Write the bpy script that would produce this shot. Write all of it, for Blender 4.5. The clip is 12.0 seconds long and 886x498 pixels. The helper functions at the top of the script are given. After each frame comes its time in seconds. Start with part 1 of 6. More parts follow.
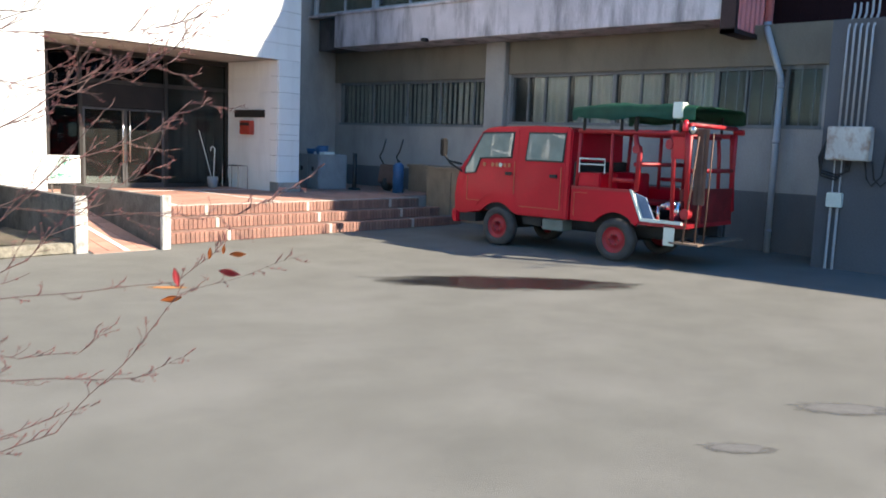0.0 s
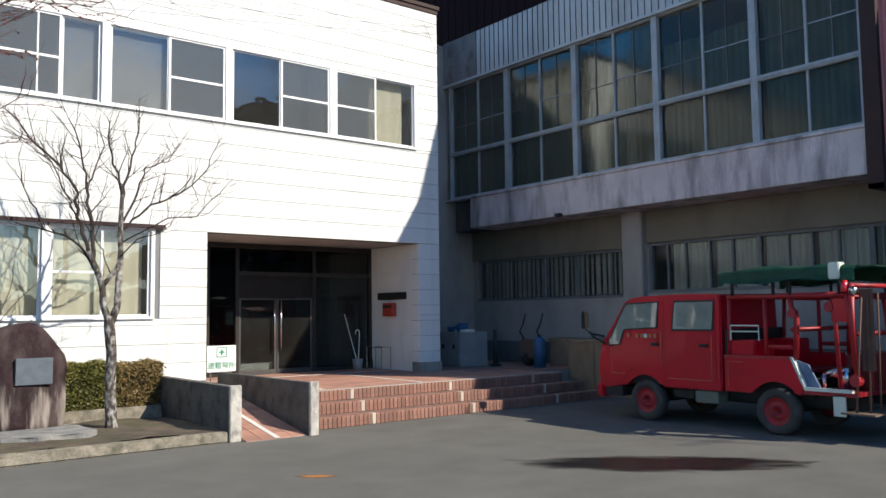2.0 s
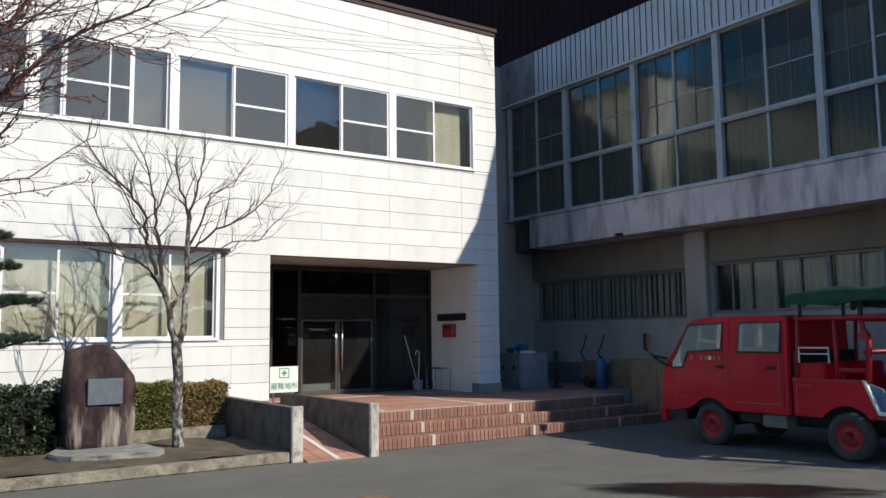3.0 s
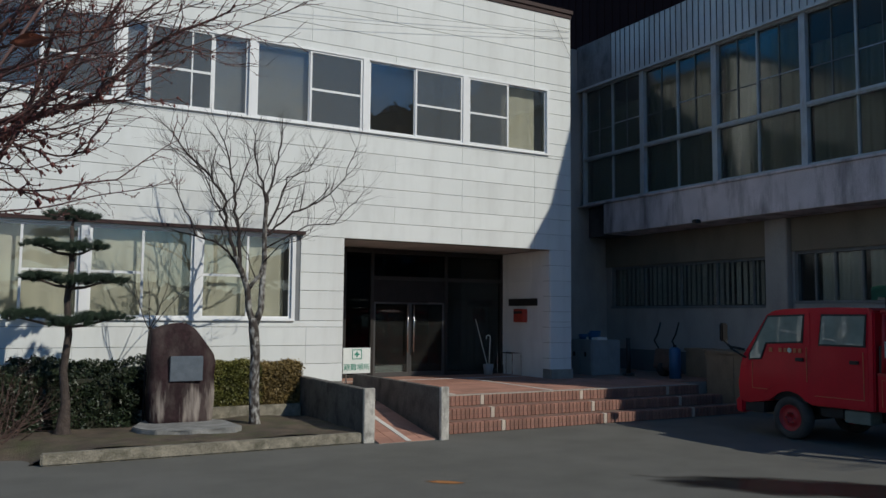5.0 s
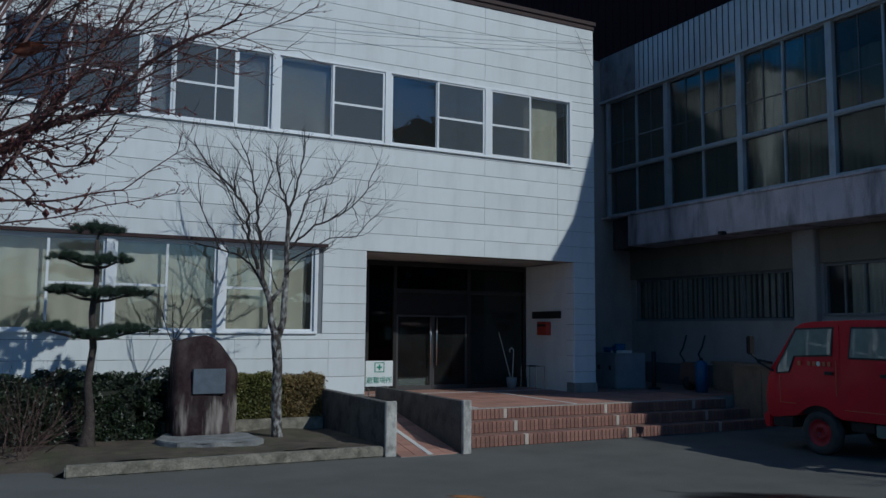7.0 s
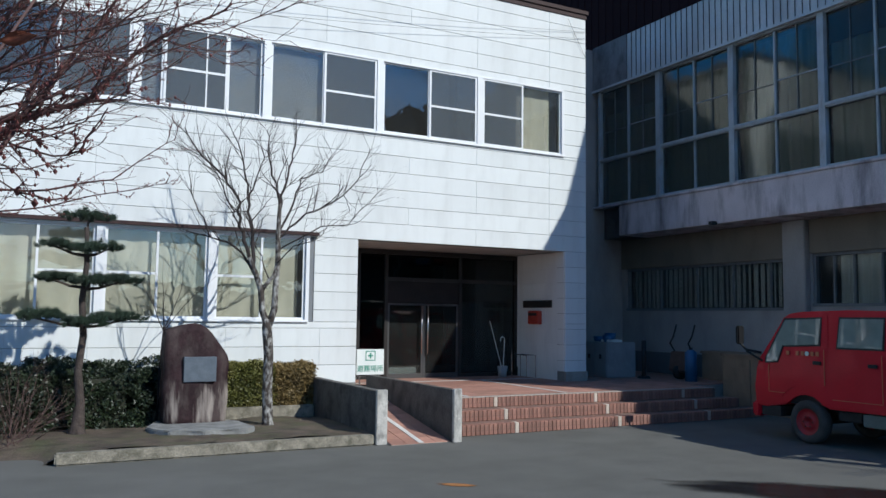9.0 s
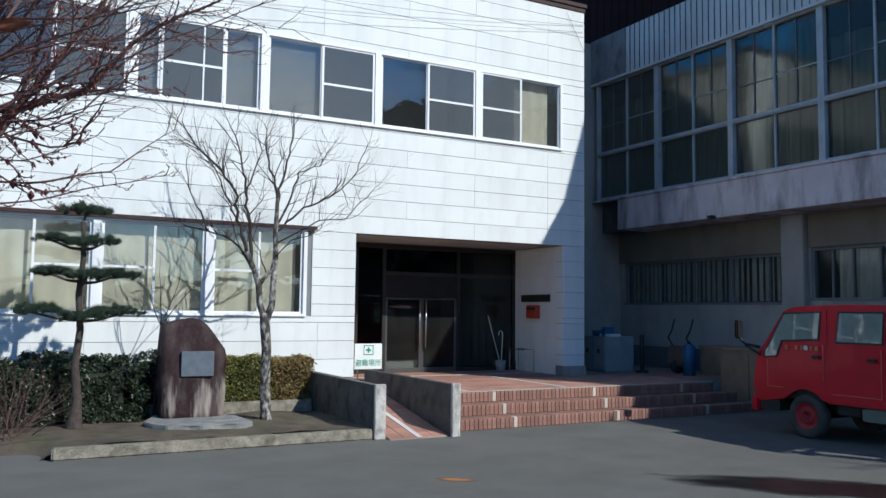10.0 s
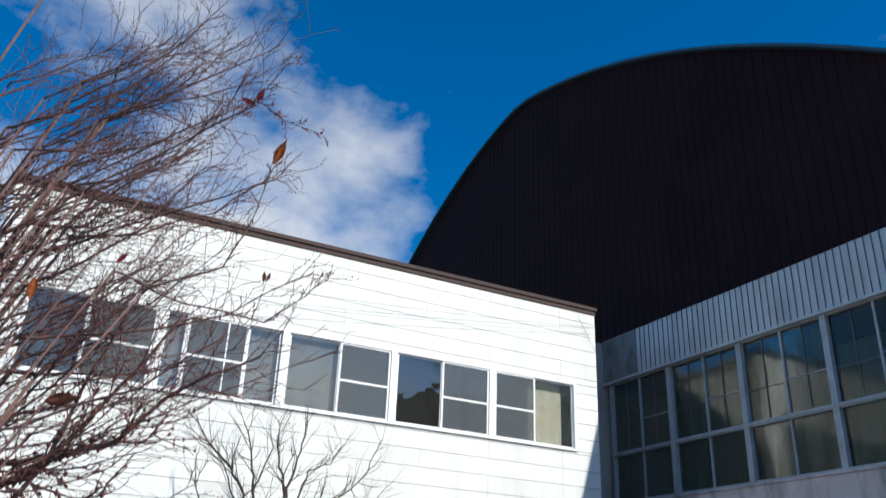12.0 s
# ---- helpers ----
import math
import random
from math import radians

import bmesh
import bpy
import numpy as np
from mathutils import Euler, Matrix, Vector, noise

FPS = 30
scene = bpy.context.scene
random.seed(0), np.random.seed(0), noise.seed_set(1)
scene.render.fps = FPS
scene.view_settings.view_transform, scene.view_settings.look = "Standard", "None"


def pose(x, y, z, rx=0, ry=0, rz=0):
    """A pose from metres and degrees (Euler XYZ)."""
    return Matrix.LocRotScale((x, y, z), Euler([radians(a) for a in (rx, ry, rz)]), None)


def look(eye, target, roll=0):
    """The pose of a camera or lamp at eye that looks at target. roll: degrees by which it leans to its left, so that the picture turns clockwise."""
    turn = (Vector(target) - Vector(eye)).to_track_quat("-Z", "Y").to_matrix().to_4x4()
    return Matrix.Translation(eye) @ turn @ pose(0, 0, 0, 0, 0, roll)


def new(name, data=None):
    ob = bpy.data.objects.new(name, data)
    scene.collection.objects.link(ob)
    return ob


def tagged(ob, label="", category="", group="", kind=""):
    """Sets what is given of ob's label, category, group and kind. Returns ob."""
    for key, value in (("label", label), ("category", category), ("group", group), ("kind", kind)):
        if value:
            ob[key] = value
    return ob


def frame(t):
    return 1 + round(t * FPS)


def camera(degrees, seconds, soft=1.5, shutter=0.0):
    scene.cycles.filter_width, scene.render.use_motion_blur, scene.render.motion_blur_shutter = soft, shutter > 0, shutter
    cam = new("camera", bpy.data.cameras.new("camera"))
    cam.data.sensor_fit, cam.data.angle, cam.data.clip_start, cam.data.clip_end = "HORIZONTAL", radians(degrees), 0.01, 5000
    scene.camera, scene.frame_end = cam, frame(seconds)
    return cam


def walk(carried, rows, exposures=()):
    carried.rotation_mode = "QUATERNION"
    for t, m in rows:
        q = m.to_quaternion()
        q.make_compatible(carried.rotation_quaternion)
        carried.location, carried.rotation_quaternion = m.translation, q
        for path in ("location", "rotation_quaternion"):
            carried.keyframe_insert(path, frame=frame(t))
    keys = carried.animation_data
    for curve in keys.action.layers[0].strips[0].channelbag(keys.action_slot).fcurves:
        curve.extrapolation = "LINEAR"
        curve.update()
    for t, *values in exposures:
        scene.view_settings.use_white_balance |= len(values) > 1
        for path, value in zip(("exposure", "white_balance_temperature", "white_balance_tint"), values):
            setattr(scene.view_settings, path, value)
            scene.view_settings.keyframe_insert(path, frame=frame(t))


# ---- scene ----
LENS = 56.7
PATH = [
    (0, (-11.226, -14.28, 1.679), (-9.745, -12.96, 1.425), 2.2),
    (0.5, (-11.161, -14.254, 1.695), (-9.729, -12.86, 1.611), 2.5),
    (1, (-11.107, -14.169, 1.732), (-9.702, -12.747, 1.805), 0.6),
    (1.5, (-11.179, -14.182, 1.749), (-9.881, -12.669, 1.911), -0.2),
    (2, (-11.204, -14.207, 1.765), (-9.962, -12.647, 1.922), -0.7),
    (2.5, (-11.198, -14.221, 1.782), (-10.017, -12.617, 1.96), -0.8),
    (3, (-11.197, -14.252, 1.796), (-10.076, -12.609, 2.002), -0.7),
    (5, (-11.205, -14.264, 1.852), (-10.231, -12.525, 2.014), 0.5),
    (5.5, (-11.177, -14.251, 1.859), (-10.225, -12.499, 2.018), 0.5),
    (6, (-11.161, -14.251, 1.859), (-10.228, -12.491, 2.031), 0.4),
    (6.5, (-11.152, -14.246, 1.851), (-10.232, -12.48, 2.039), 0.3),
    (7, (-11.145, -14.245, 1.848), (-10.225, -12.479, 2.041), 0.5),
    (9, (-11.144, -14.251, 1.856), (-10.205, -12.493, 2.021), 0.7),
    (9.5, (-11.154, -14.234, 1.855), (-10.21, -12.478, 2.012), 0.7),
    (10, (-11.143, -14.198, 1.858), (-10.197, -12.443, 2.009), 0.7),
    (10.5, (-11.148, -14.216, 1.893), (-10.219, -12.46, 2.127), 1.25),
    (11, (-11.19, -14.224, 1.935), (-10.286, -12.493, 2.366), 1.4),
    (11.5, (-11.215, -14.262, 1.962), (-10.351, -12.577, 2.606), 2.1),
    (12, (-11.219, -14.327, 2.018), (-10.396, -12.699, 2.837), 2.34),
]
EXPOSURES = [(0.0, 1.4, 7150, 12), (0.5, 1.22, 7100, 12), (1.0, 0.98, 7000, 12), (1.5, 0.7, 6900, 12), (2.0, 0.32, 6800, 12), (2.5, 0.15, 6800, 12), (3.0, 0.0, 6750, 12),
             (4.0, -0.5, 6500, 9), (5.0, -0.84, 6400, 8), (5.5, -0.78, 6350, 8), (6.0, -1.02, 6150, 8), (6.5, -1.25, 5900, 6), (7.0, -1.36, 5450, 5), (8.0, -0.75, 5600, 6),
             (9.0, -0.28, 5800, 8), (9.5, -0.19, 5780, 8), (10.0, -0.14, 5830, 8), (10.5, -0.12, 6000, 9), (11.0, -0.05, 6150, 10), (11.5, 0.03, 6250, 9), (12.0, 0.1, 6300, 9)]
cam = camera(LENS, 12.0, shutter=0.25)
walk(cam, [(t, look(eye, target, roll)) for t, eye, target, roll in PATH], EXPOSURES)

# ---- sky and sun ----
CLOUD = (0.10, 0.885, 0.455)          # where the bank of cloud stands
SUN_U, SUN_V = 0.625, 1.20          # towards the sun: +x and -y for each metre up
sun_dir = Vector((SUN_U, -SUN_V, 1)).normalized()
world = bpy.data.worlds.new("sky")
scene.world = world
world.use_nodes = True
wn, wl = world.node_tree.nodes, world.node_tree.links
sky = wn.new("ShaderNodeTexSky")
sky.sky_type, sky.sun_disc = "NISHITA", False
sky.sun_elevation = math.asin(sun_dir.z)
sky.sun_rotation = math.atan2(sun_dir.x, sun_dir.y)
sky.air_density, sky.dust_density, sky.ozone_density = 1.0, 0.1, 4.5
coord = wn.new("ShaderNodeTexCoord")
mapping = wn.new("ShaderNodeMapping")
mapping.inputs["Location"].default_value = (0.75, 0.42, 0.3)
mapping.inputs["Scale"].default_value = (1.0, 1.0, 1.6)
cloud = wn.new("ShaderNodeTexNoise")
cloud.inputs["Scale"].default_value, cloud.inputs["Detail"].default_value, cloud.inputs["Roughness"].default_value = 3.4, 8.0, 0.55
near = wn.new("ShaderNodeVectorMath")      # one bank of cloud stands over the office
near.operation = "DOT_PRODUCT"
near.inputs[1].default_value = CLOUD
bank = wn.new("ShaderNodeMapRange")
bank.inputs["From Min"].default_value, bank.inputs["From Max"].default_value = 0.952, 0.99
bank.inputs["To Min"].default_value, bank.inputs["To Max"].default_value = -0.05, 0.12
total = wn.new("ShaderNodeMath")
ramp = wn.new("ShaderNodeValToRGB")
ramp.color_ramp.elements[0].position, ramp.color_ramp.elements[1].position = 0.50, 0.72
mixer = wn.new("ShaderNodeMix")
mixer.data_type = "RGBA"
mixer.inputs["B"].default_value = (7.8, 8.1, 8.7, 1)
wl.new(coord.outputs["Generated"], mapping.inputs["Vector"])
wl.new(mapping.outputs["Vector"], cloud.inputs["Vector"])
wl.new(coord.outputs["Generated"], near.inputs[0])
wl.new(near.outputs["Value"], bank.inputs["Value"])
wl.new(cloud.outputs["Fac"], total.inputs[0])
wl.new(bank.outputs["Result"], total.inputs[1])
# more cloud stands in the south, thickest low over the horizon
parts_xyz = wn.new("ShaderNodeSeparateXYZ")
south, lowness, southern, with_south = (wn.new(k) for k in ("ShaderNodeMapRange", "ShaderNodeMapRange", "ShaderNodeMath", "ShaderNodeMath"))
south.inputs["From Min"].default_value, south.inputs["From Max"].default_value = 0.15, -0.35
lowness.inputs["From Min"].default_value, lowness.inputs["From Max"].default_value = 0.44, 0.24
lowness.inputs["To Min"].default_value, lowness.inputs["To Max"].default_value = 0.0, 0.15
southern.operation = "MULTIPLY"
wl.new(coord.outputs["Generated"], parts_xyz.inputs["Vector"])
wl.new(parts_xyz.outputs["Y"], south.inputs["Value"])
wl.new(parts_xyz.outputs["Z"], lowness.inputs["Value"])
wl.new(south.outputs["Result"], southern.inputs[0])
wl.new(lowness.outputs["Result"], southern.inputs[1])
wl.new(total.outputs["Value"], with_south.inputs[0])
wl.new(southern.outputs["Value"], with_south.inputs[1])
wl.new(with_south.outputs["Value"], ramp.inputs["Fac"])
wl.new(ramp.outputs["Color"], mixer.inputs["Factor"])
deep = wn.new("ShaderNodeHueSaturation")
deep.inputs["Saturation"].default_value = 1.38
deep.inputs["Value"].default_value = 1.48
wl.new(sky.outputs["Color"], deep.inputs["Color"])
wl.new(deep.outputs["Color"], mixer.inputs["A"])
wl.new(mixer.outputs["Result"], wn["Background"].inputs["Color"])
wn["Background"].inputs["Strength"].default_value = 0.085
lamp = bpy.data.lights.new("sun", "SUN")
lamp.energy, lamp.angle, lamp.color = 5.0, radians(0.5), (1.0, 0.94, 0.82)
new("sun", lamp).matrix_world = look(sun_dir * 60, (0, 0, 0))


# ---- materials ----
def mat(name, col, rough=0.8, var=0.15, scale=3.0, fine=40.0, bump=0.15, metal=0.0, dark=None, stain=0.0, stain_scale=(1, 1, 1), piece=0.0, spec=0.5, coat=0.0):
    """A surface with colour variation at two scales, fine relief, optional stains and a shift from piece to piece."""
    m = bpy.data.materials.new(name)
    m.use_nodes = True
    n, l = m.node_tree.nodes, m.node_tree.links
    b = n["Principled BSDF"]
    b.inputs["Roughness"].default_value, b.inputs["Metallic"].default_value = rough, metal
    b.inputs["Specular IOR Level"].default_value = spec
    b.inputs["Coat Weight"].default_value = coat
    tc = n.new("ShaderNodeTexCoord")
    big, small = n.new("ShaderNodeTexNoise"), n.new("ShaderNodeTexNoise")
    for node, s, d in ((big, scale, 5.0), (small, fine, 4.0)):
        node.inputs["Scale"].default_value, node.inputs["Detail"].default_value = s, d
        l.new(tc.outputs["Object"], node.inputs["Vector"])

    def mult(a, fac_out, lo, hi):
        r = n.new("ShaderNodeMapRange")
        r.inputs["From Min"].default_value, r.inputs["From Max"].default_value = 0.3, 0.7
        r.inputs["To Min"].default_value, r.inputs["To Max"].default_value = lo, hi
        l.new(fac_out, r.inputs["Value"])
        x = n.new("ShaderNodeMix")
        x.data_type, x.blend_type = "RGBA", "MULTIPLY"
        x.inputs["Factor"].default_value = 1.0
        l.new(r.outputs["Result"], x.inputs["B"])
        if a is None:
            x.inputs["A"].default_value = (*col, 1)
        else:
            l.new(a, x.inputs["A"])
        return x.outputs["Result"]
    out = mult(None, big.outputs["Fac"], 1 - var, 1 + var)
    out = mult(out, small.outputs["Fac"], 1 - var * 0.7, 1 + var * 0.7)
    if piece:
        info = n.new("ShaderNodeObjectInfo")
        r = n.new("ShaderNodeMapRange")
        r.inputs["To Min"].default_value, r.inputs["To Max"].default_value = 1 - piece, 1 + piece
        l.new(info.outputs["Random"], r.inputs["Value"])
        x = n.new("ShaderNodeMix")
        x.data_type, x.blend_type = "RGBA", "MULTIPLY"
        x.inputs["Factor"].default_value = 1.0
        l.new(out, x.inputs["A"])
        l.new(r.outputs["Result"], x.inputs["B"])
        out = x.outputs["Result"]
    if stain:
        mp = n.new("ShaderNodeMapping")
        mp.inputs["Scale"].default_value = stain_scale
        st = n.new("ShaderNodeTexNoise")
        st.inputs["Scale"].default_value, st.inputs["Detail"].default_value, st.inputs["Roughness"].default_value = 1.0, 6.0, 0.6
        cr = n.new("ShaderNodeValToRGB")
        cr.color_ramp.elements[0].position, cr.color_ramp.elements[1].position = 0.46, 0.70
        cr.color_ramp.elements[1].color = (stain, stain, stain, 1)
        x = n.new("ShaderNodeMix")
        x.data_type = "RGBA"
        x.inputs["B"].default_value = (*(dark or [c * 0.35 for c in col]), 1)
        l.new(tc.outputs["Object"], mp.inputs["Vector"])
        l.new(mp.outputs["Vector"], st.inputs["Vector"])
        l.new(st.outputs["Fac"], cr.inputs["Fac"])
        l.new(cr.outputs["Color"], x.inputs["Factor"])
        l.new(out, x.inputs["A"])
        out = x.outputs["Result"]
    l.new(out, b.inputs["Base Color"])
    if bump:
        bp = n.new("ShaderNodeBump")
        bp.inputs["Strength"].default_value, bp.inputs["Distance"].default_value = bump, 0.02
        l.new(small.outputs["Fac"], bp.inputs["Height"])
        l.new(bp.outputs["Normal"], b.inputs["Normal"])
    return m


def glass(name, col, rough=0.02, gain=1.0, base=0.0, ior=1.5, dust=0.0, wave=0.0):
    """A thin pane: mostly clear, with a mirror-like surface and a film of dust."""
    m = bpy.data.materials.new(name)
    m.use_nodes = True
    n, l = m.node_tree.nodes, m.node_tree.links
    n.remove(n["Principled BSDF"])
    fres = n.new("ShaderNodeFresnel")
    fres.inputs["IOR"].default_value = ior
    tr, gl, mx = n.new("ShaderNodeBsdfTransparent"), n.new("ShaderNodeBsdfGlossy"), n.new("ShaderNodeMixShader")
    tr.inputs["Color"].default_value = (*col, 1)
    gl.inputs["Roughness"].default_value = rough
    boost = n.new("ShaderNodeMath")
    boost.operation, boost.use_clamp = "MULTIPLY_ADD", True
    boost.inputs[1].default_value, boost.inputs[2].default_value = gain, base
    l.new(fres.outputs["Fac"], boost.inputs[0])
    if wave:
        wn_, wb_ = n.new("ShaderNodeTexNoise"), n.new("ShaderNodeBump")
        wn_.inputs["Scale"].default_value, wn_.inputs["Detail"].default_value = 2.2, 2.0
        wb_.inputs["Strength"].default_value, wb_.inputs["Distance"].default_value = 1.0, wave
        l.new(n.new("ShaderNodeTexCoord").outputs["Object"], wn_.inputs["Vector"])
        l.new(wn_.outputs["Fac"], wb_.inputs["Height"])
        l.new(wb_.outputs["Normal"], gl.inputs["Normal"])
    l.new(boost.outputs["Value"], mx.inputs["Fac"])
    l.new(tr.outputs["BSDF"], mx.inputs[1])
    l.new(gl.outputs["BSDF"], mx.inputs[2])
    if dust:
        df, dm, ns, mr = n.new("ShaderNodeBsdfDiffuse"), n.new("ShaderNodeMixShader"), n.new("ShaderNodeTexNoise"), n.new("ShaderNodeMapRange")
        df.inputs["Color"].default_value = (0.5, 0.5, 0.48, 1)
        ns.inputs["Scale"].default_value, ns.inputs["Detail"].default_value = 2.0, 5.0
        mr.inputs["To Min"].default_value, mr.inputs["To Max"].default_value = 0.0, dust * 2
        l.new(n.new("ShaderNodeTexCoord").outputs["Object"], ns.inputs["Vector"])
        l.new(ns.outputs["Fac"], mr.inputs["Value"])
        l.new(mr.outputs["Result"], dm.inputs["Fac"])
        l.new(mx.outputs["Shader"], dm.inputs[1])
        l.new(df.outputs["BSDF"], dm.inputs[2])
        mx = dm
    l.new(mx.outputs["Shader"], n["Material Output"].inputs["Surface"])
    return m


ASPHALT = mat("asphalt", (0.13, 0.128, 0.115), 0.9, 0.09, 1.6, 190, 0.35, stain=0.3, stain_scale=(0.55, 0.7, 1), dark=(0.205, 0.20, 0.187), spec=0.25)
WHITE_PANEL = mat("white_siding", (0.74, 0.76, 0.75), 0.6, 0.03, 0.7, 60, 0.08, piece=0.025, stain=0.3, stain_scale=(2.2, 2.2, 0.5), dark=(0.45, 0.45, 0.43))
JOINT = mat("joint_sealant", (0.22, 0.22, 0.21), 0.9)
WHITE_FRAME = mat("white_aluminium", (0.8, 0.81, 0.82), 0.4, 0.03, bump=0.0)
DARK_FRAME = mat("bronze_aluminium", (0.035, 0.032, 0.03), 0.4, 0.1, bump=0.0, metal=0.3)
STEEL_FRAME = mat("old_blue_grey_steel", (0.36, 0.42, 0.47), 0.55, 0.12, 4, 50, 0.1, stain=0.4, stain_scale=(8, 8, 2), dark=(0.2, 0.14, 0.1))
RED_TRIM = mat("dark_red_trim", (0.035, 0.013, 0.012), 0.7, 0.2)
CONCRETE = mat("old_concrete", (0.30, 0.285, 0.255), 0.85, 0.15, 1.2, 50, 0.35, stain=0.75, stain_scale=(3.0, 3.0, 0.5), dark=(0.10, 0.095, 0.09))
BAND = mat("painted_concrete_band", (0.60, 0.55, 0.575), 0.75, 0.14, 1.2, 40, 0.2, stain=0.85, stain_scale=(2.6, 2.6, 0.6), dark=(0.11, 0.10, 0.105))
KERB = mat("mossy_kerb_concrete", (0.26, 0.235, 0.185), 0.9, 0.3, 5, 50, 0.6, stain=0.9, stain_scale=(7, 7, 7), dark=(0.085, 0.08, 0.055))
WALL_LOW = mat("painted_lower_wall", (0.34, 0.325, 0.31), 0.8, 0.12, 0.8, 40, 0.2, stain=0.4, stain_scale=(1.2, 1.2, 0.5), dark=(0.12, 0.115, 0.115))
WALL_DADO = mat("grey_dado_paint", (0.125, 0.124, 0.128), 0.8, 0.12, 0.8, 40, 0.2, stain=0.3, stain_scale=(1.2, 1.2, 0.5))
BEAM = mat("tan_beam_paint", (0.19, 0.165, 0.128), 0.8, 0.12, 0.8, 40, 0.2, stain=0.4, stain_scale=(1.2, 1.2, 0.5))
FASCIA = mat("grey_metal_fascia", (0.50, 0.52, 0.53), 0.5, 0.1, 1.0, 30, 0.05, metal=0.2, stain=0.45, stain_scale=(4, 4, 0.6), dark=(0.3, 0.29, 0.28))
GABLE = mat("dark_brown_cladding", (0.022, 0.009, 0.011), 0.8, 0.15, 0.5, 30, 0.1, spec=0.12)
SALMON = mat("faded_red_cladding", (0.62, 0.2, 0.2), 0.6, 0.08, 2, 30, 0.1)
BRICK = mat("red_brown_brick", (0.30, 0.15, 0.112), 0.8, 0.3, 5, 60, 0.4, piece=0.22, stain=0.85, stain_scale=(7, 7, 9), dark=(0.07, 0.052, 0.045))
PALE_BRICK = mat("pale_brick", (0.52, 0.44, 0.37), 0.8, 0.12, 5, 60, 0.3, piece=0.1)
PAVER = mat("red_floor_tile", (0.40, 0.21, 0.155), 0.7, 0.12, 4, 60, 0.2, piece=0.18)
MORTAR = mat("mortar", (0.30, 0.27, 0.24), 0.9, 0.15)
WHITE_LINE = mat("pale_stone_strip", (0.62, 0.6, 0.56), 0.8, 0.12)
SOIL = mat("dry_soil", (0.10, 0.075, 0.054), 0.95, 0.4, 3, 45, 1.0, stain=0.8, stain_scale=(2.5, 2.5, 1), dark=(0.085, 0.09, 0.04))
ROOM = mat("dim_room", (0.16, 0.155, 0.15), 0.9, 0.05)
CURTAIN = mat("beige_curtain", (0.50, 0.47, 0.385), 0.9, 0.05, 2, 60, 0.05)
BLIND = mat("grey_blind", (0.5, 0.51, 0.53), 0.7, 0.05)
PALE_CURTAIN = mat("pale_curtain", (0.72, 0.72, 0.66), 0.9, 0.1, 1.5, 60, 0.05)
GREEN_CURTAIN = mat("grey_green_curtain", (0.12, 0.15, 0.11), 0.9, 0.3, 1.2, 60, 0.05)
GLASS = glass("window_glass", (0.9, 0.93, 0.92), gain=1.8, base=0.05, dust=0.02, wave=0.004)
OLD_GLASS = glass("old_dusty_glass", (0.78, 0.79, 0.765), 0.10, 0.4, 0.0, dust=0.02, wave=0.005)
DARK_GLASS = glass("tinted_door_glass", (0.30, 0.32, 0.32), gain=0.9)
DUSTY_GLASS = glass("dusty_door_glass", (0.37, 0.40, 0.40), gain=0.8, base=0.0, dust=0.02)


# ---- building blocks ----
def box(bm, x0, x1, y0, y1, z0, z1):
    vs = [bm.verts.new((x, y, z)) for x in (x0, x1) for y in (y0, y1) for z in (z0, z1)]
    for f in ((0, 1, 3, 2), (4, 6, 7, 5), (0, 4, 5, 1), (2, 3, 7, 6), (0, 2, 6, 4), (1, 5, 7, 3)):
        bm.faces.new([vs[i] for i in f])


def tube(bm, pts, radii, n=8, cap=True):
    """A round bar along points, with a radius at each."""
    pts = [Vector(p) for p in pts]
    if not hasattr(radii, "__len__"):
        radii = [radii] * len(pts)
    rings = []
    for i, p in enumerate(pts):
        d = (pts[min(i + 1, len(pts) - 1)] - pts[max(i - 1, 0)])
        d = d.normalized() if d.length > 1e-6 else Vector((0, 0, 1))
        a = d.orthogonal().normalized() if i == 0 else (a - d * a.dot(d)).normalized()
        b = d.cross(a)
        rings.append([bm.verts.new(p + (a * math.cos(2 * math.pi * k / n) + b * math.sin(2 * math.pi * k / n)) * radii[i]) for k in range(n)])
    for r0, r1 in zip(rings, rings[1:]):
        for k in range(n):
            bm.faces.new((r0[k], r0[(k + 1) % n], r1[(k + 1) % n], r1[k]))
    if cap:
        bm.faces.new(rings[0][::-1])
        bm.faces.new(rings[-1])


def prism(bm, outline, axis, a, b):
    """Extrudes a closed outline of 2D points along an axis from a to b."""
    def at(p, v):
        return {"x": (v, p[0], p[1]), "y": (p[0], v, p[1]), "z": (p[0], p[1], v)}[axis]
    r0, r1 = [bm.verts.new(at(p, a)) for p in outline], [bm.verts.new(at(p, b)) for p in outline]
    n = len(outline)
    for k in range(n):
        bm.faces.new((r0[k], r0[(k + 1) % n], r1[(k + 1) % n], r1[k]))
    bm.faces.new(r0[::-1])
    bm.faces.new(r1)


def mesh(name, bm, material, smooth=False, bevel=0.0):
    if bevel:
        bmesh.ops.bevel(bm, geom=bm.edges[:], offset=bevel, segments=2, affect="EDGES", clamp_overlap=True)
    bmesh.ops.recalc_face_normals(bm, faces=bm.faces[:])
    me = bpy.data.meshes.new(name)
    bm.to_mesh(me)
    bm.free()
    me.materials.append(material)
    if smooth:
        me.polygons.foreach_set("use_smooth", [True] * len(me.polygons))
    return me


def part(name, bm, material, parent, label="", smooth=False, bevel=0.0):
    ob = new(name, mesh(name, bm, material, smooth, bevel))
    ob.parent = parent
    return tagged(ob, label=label)


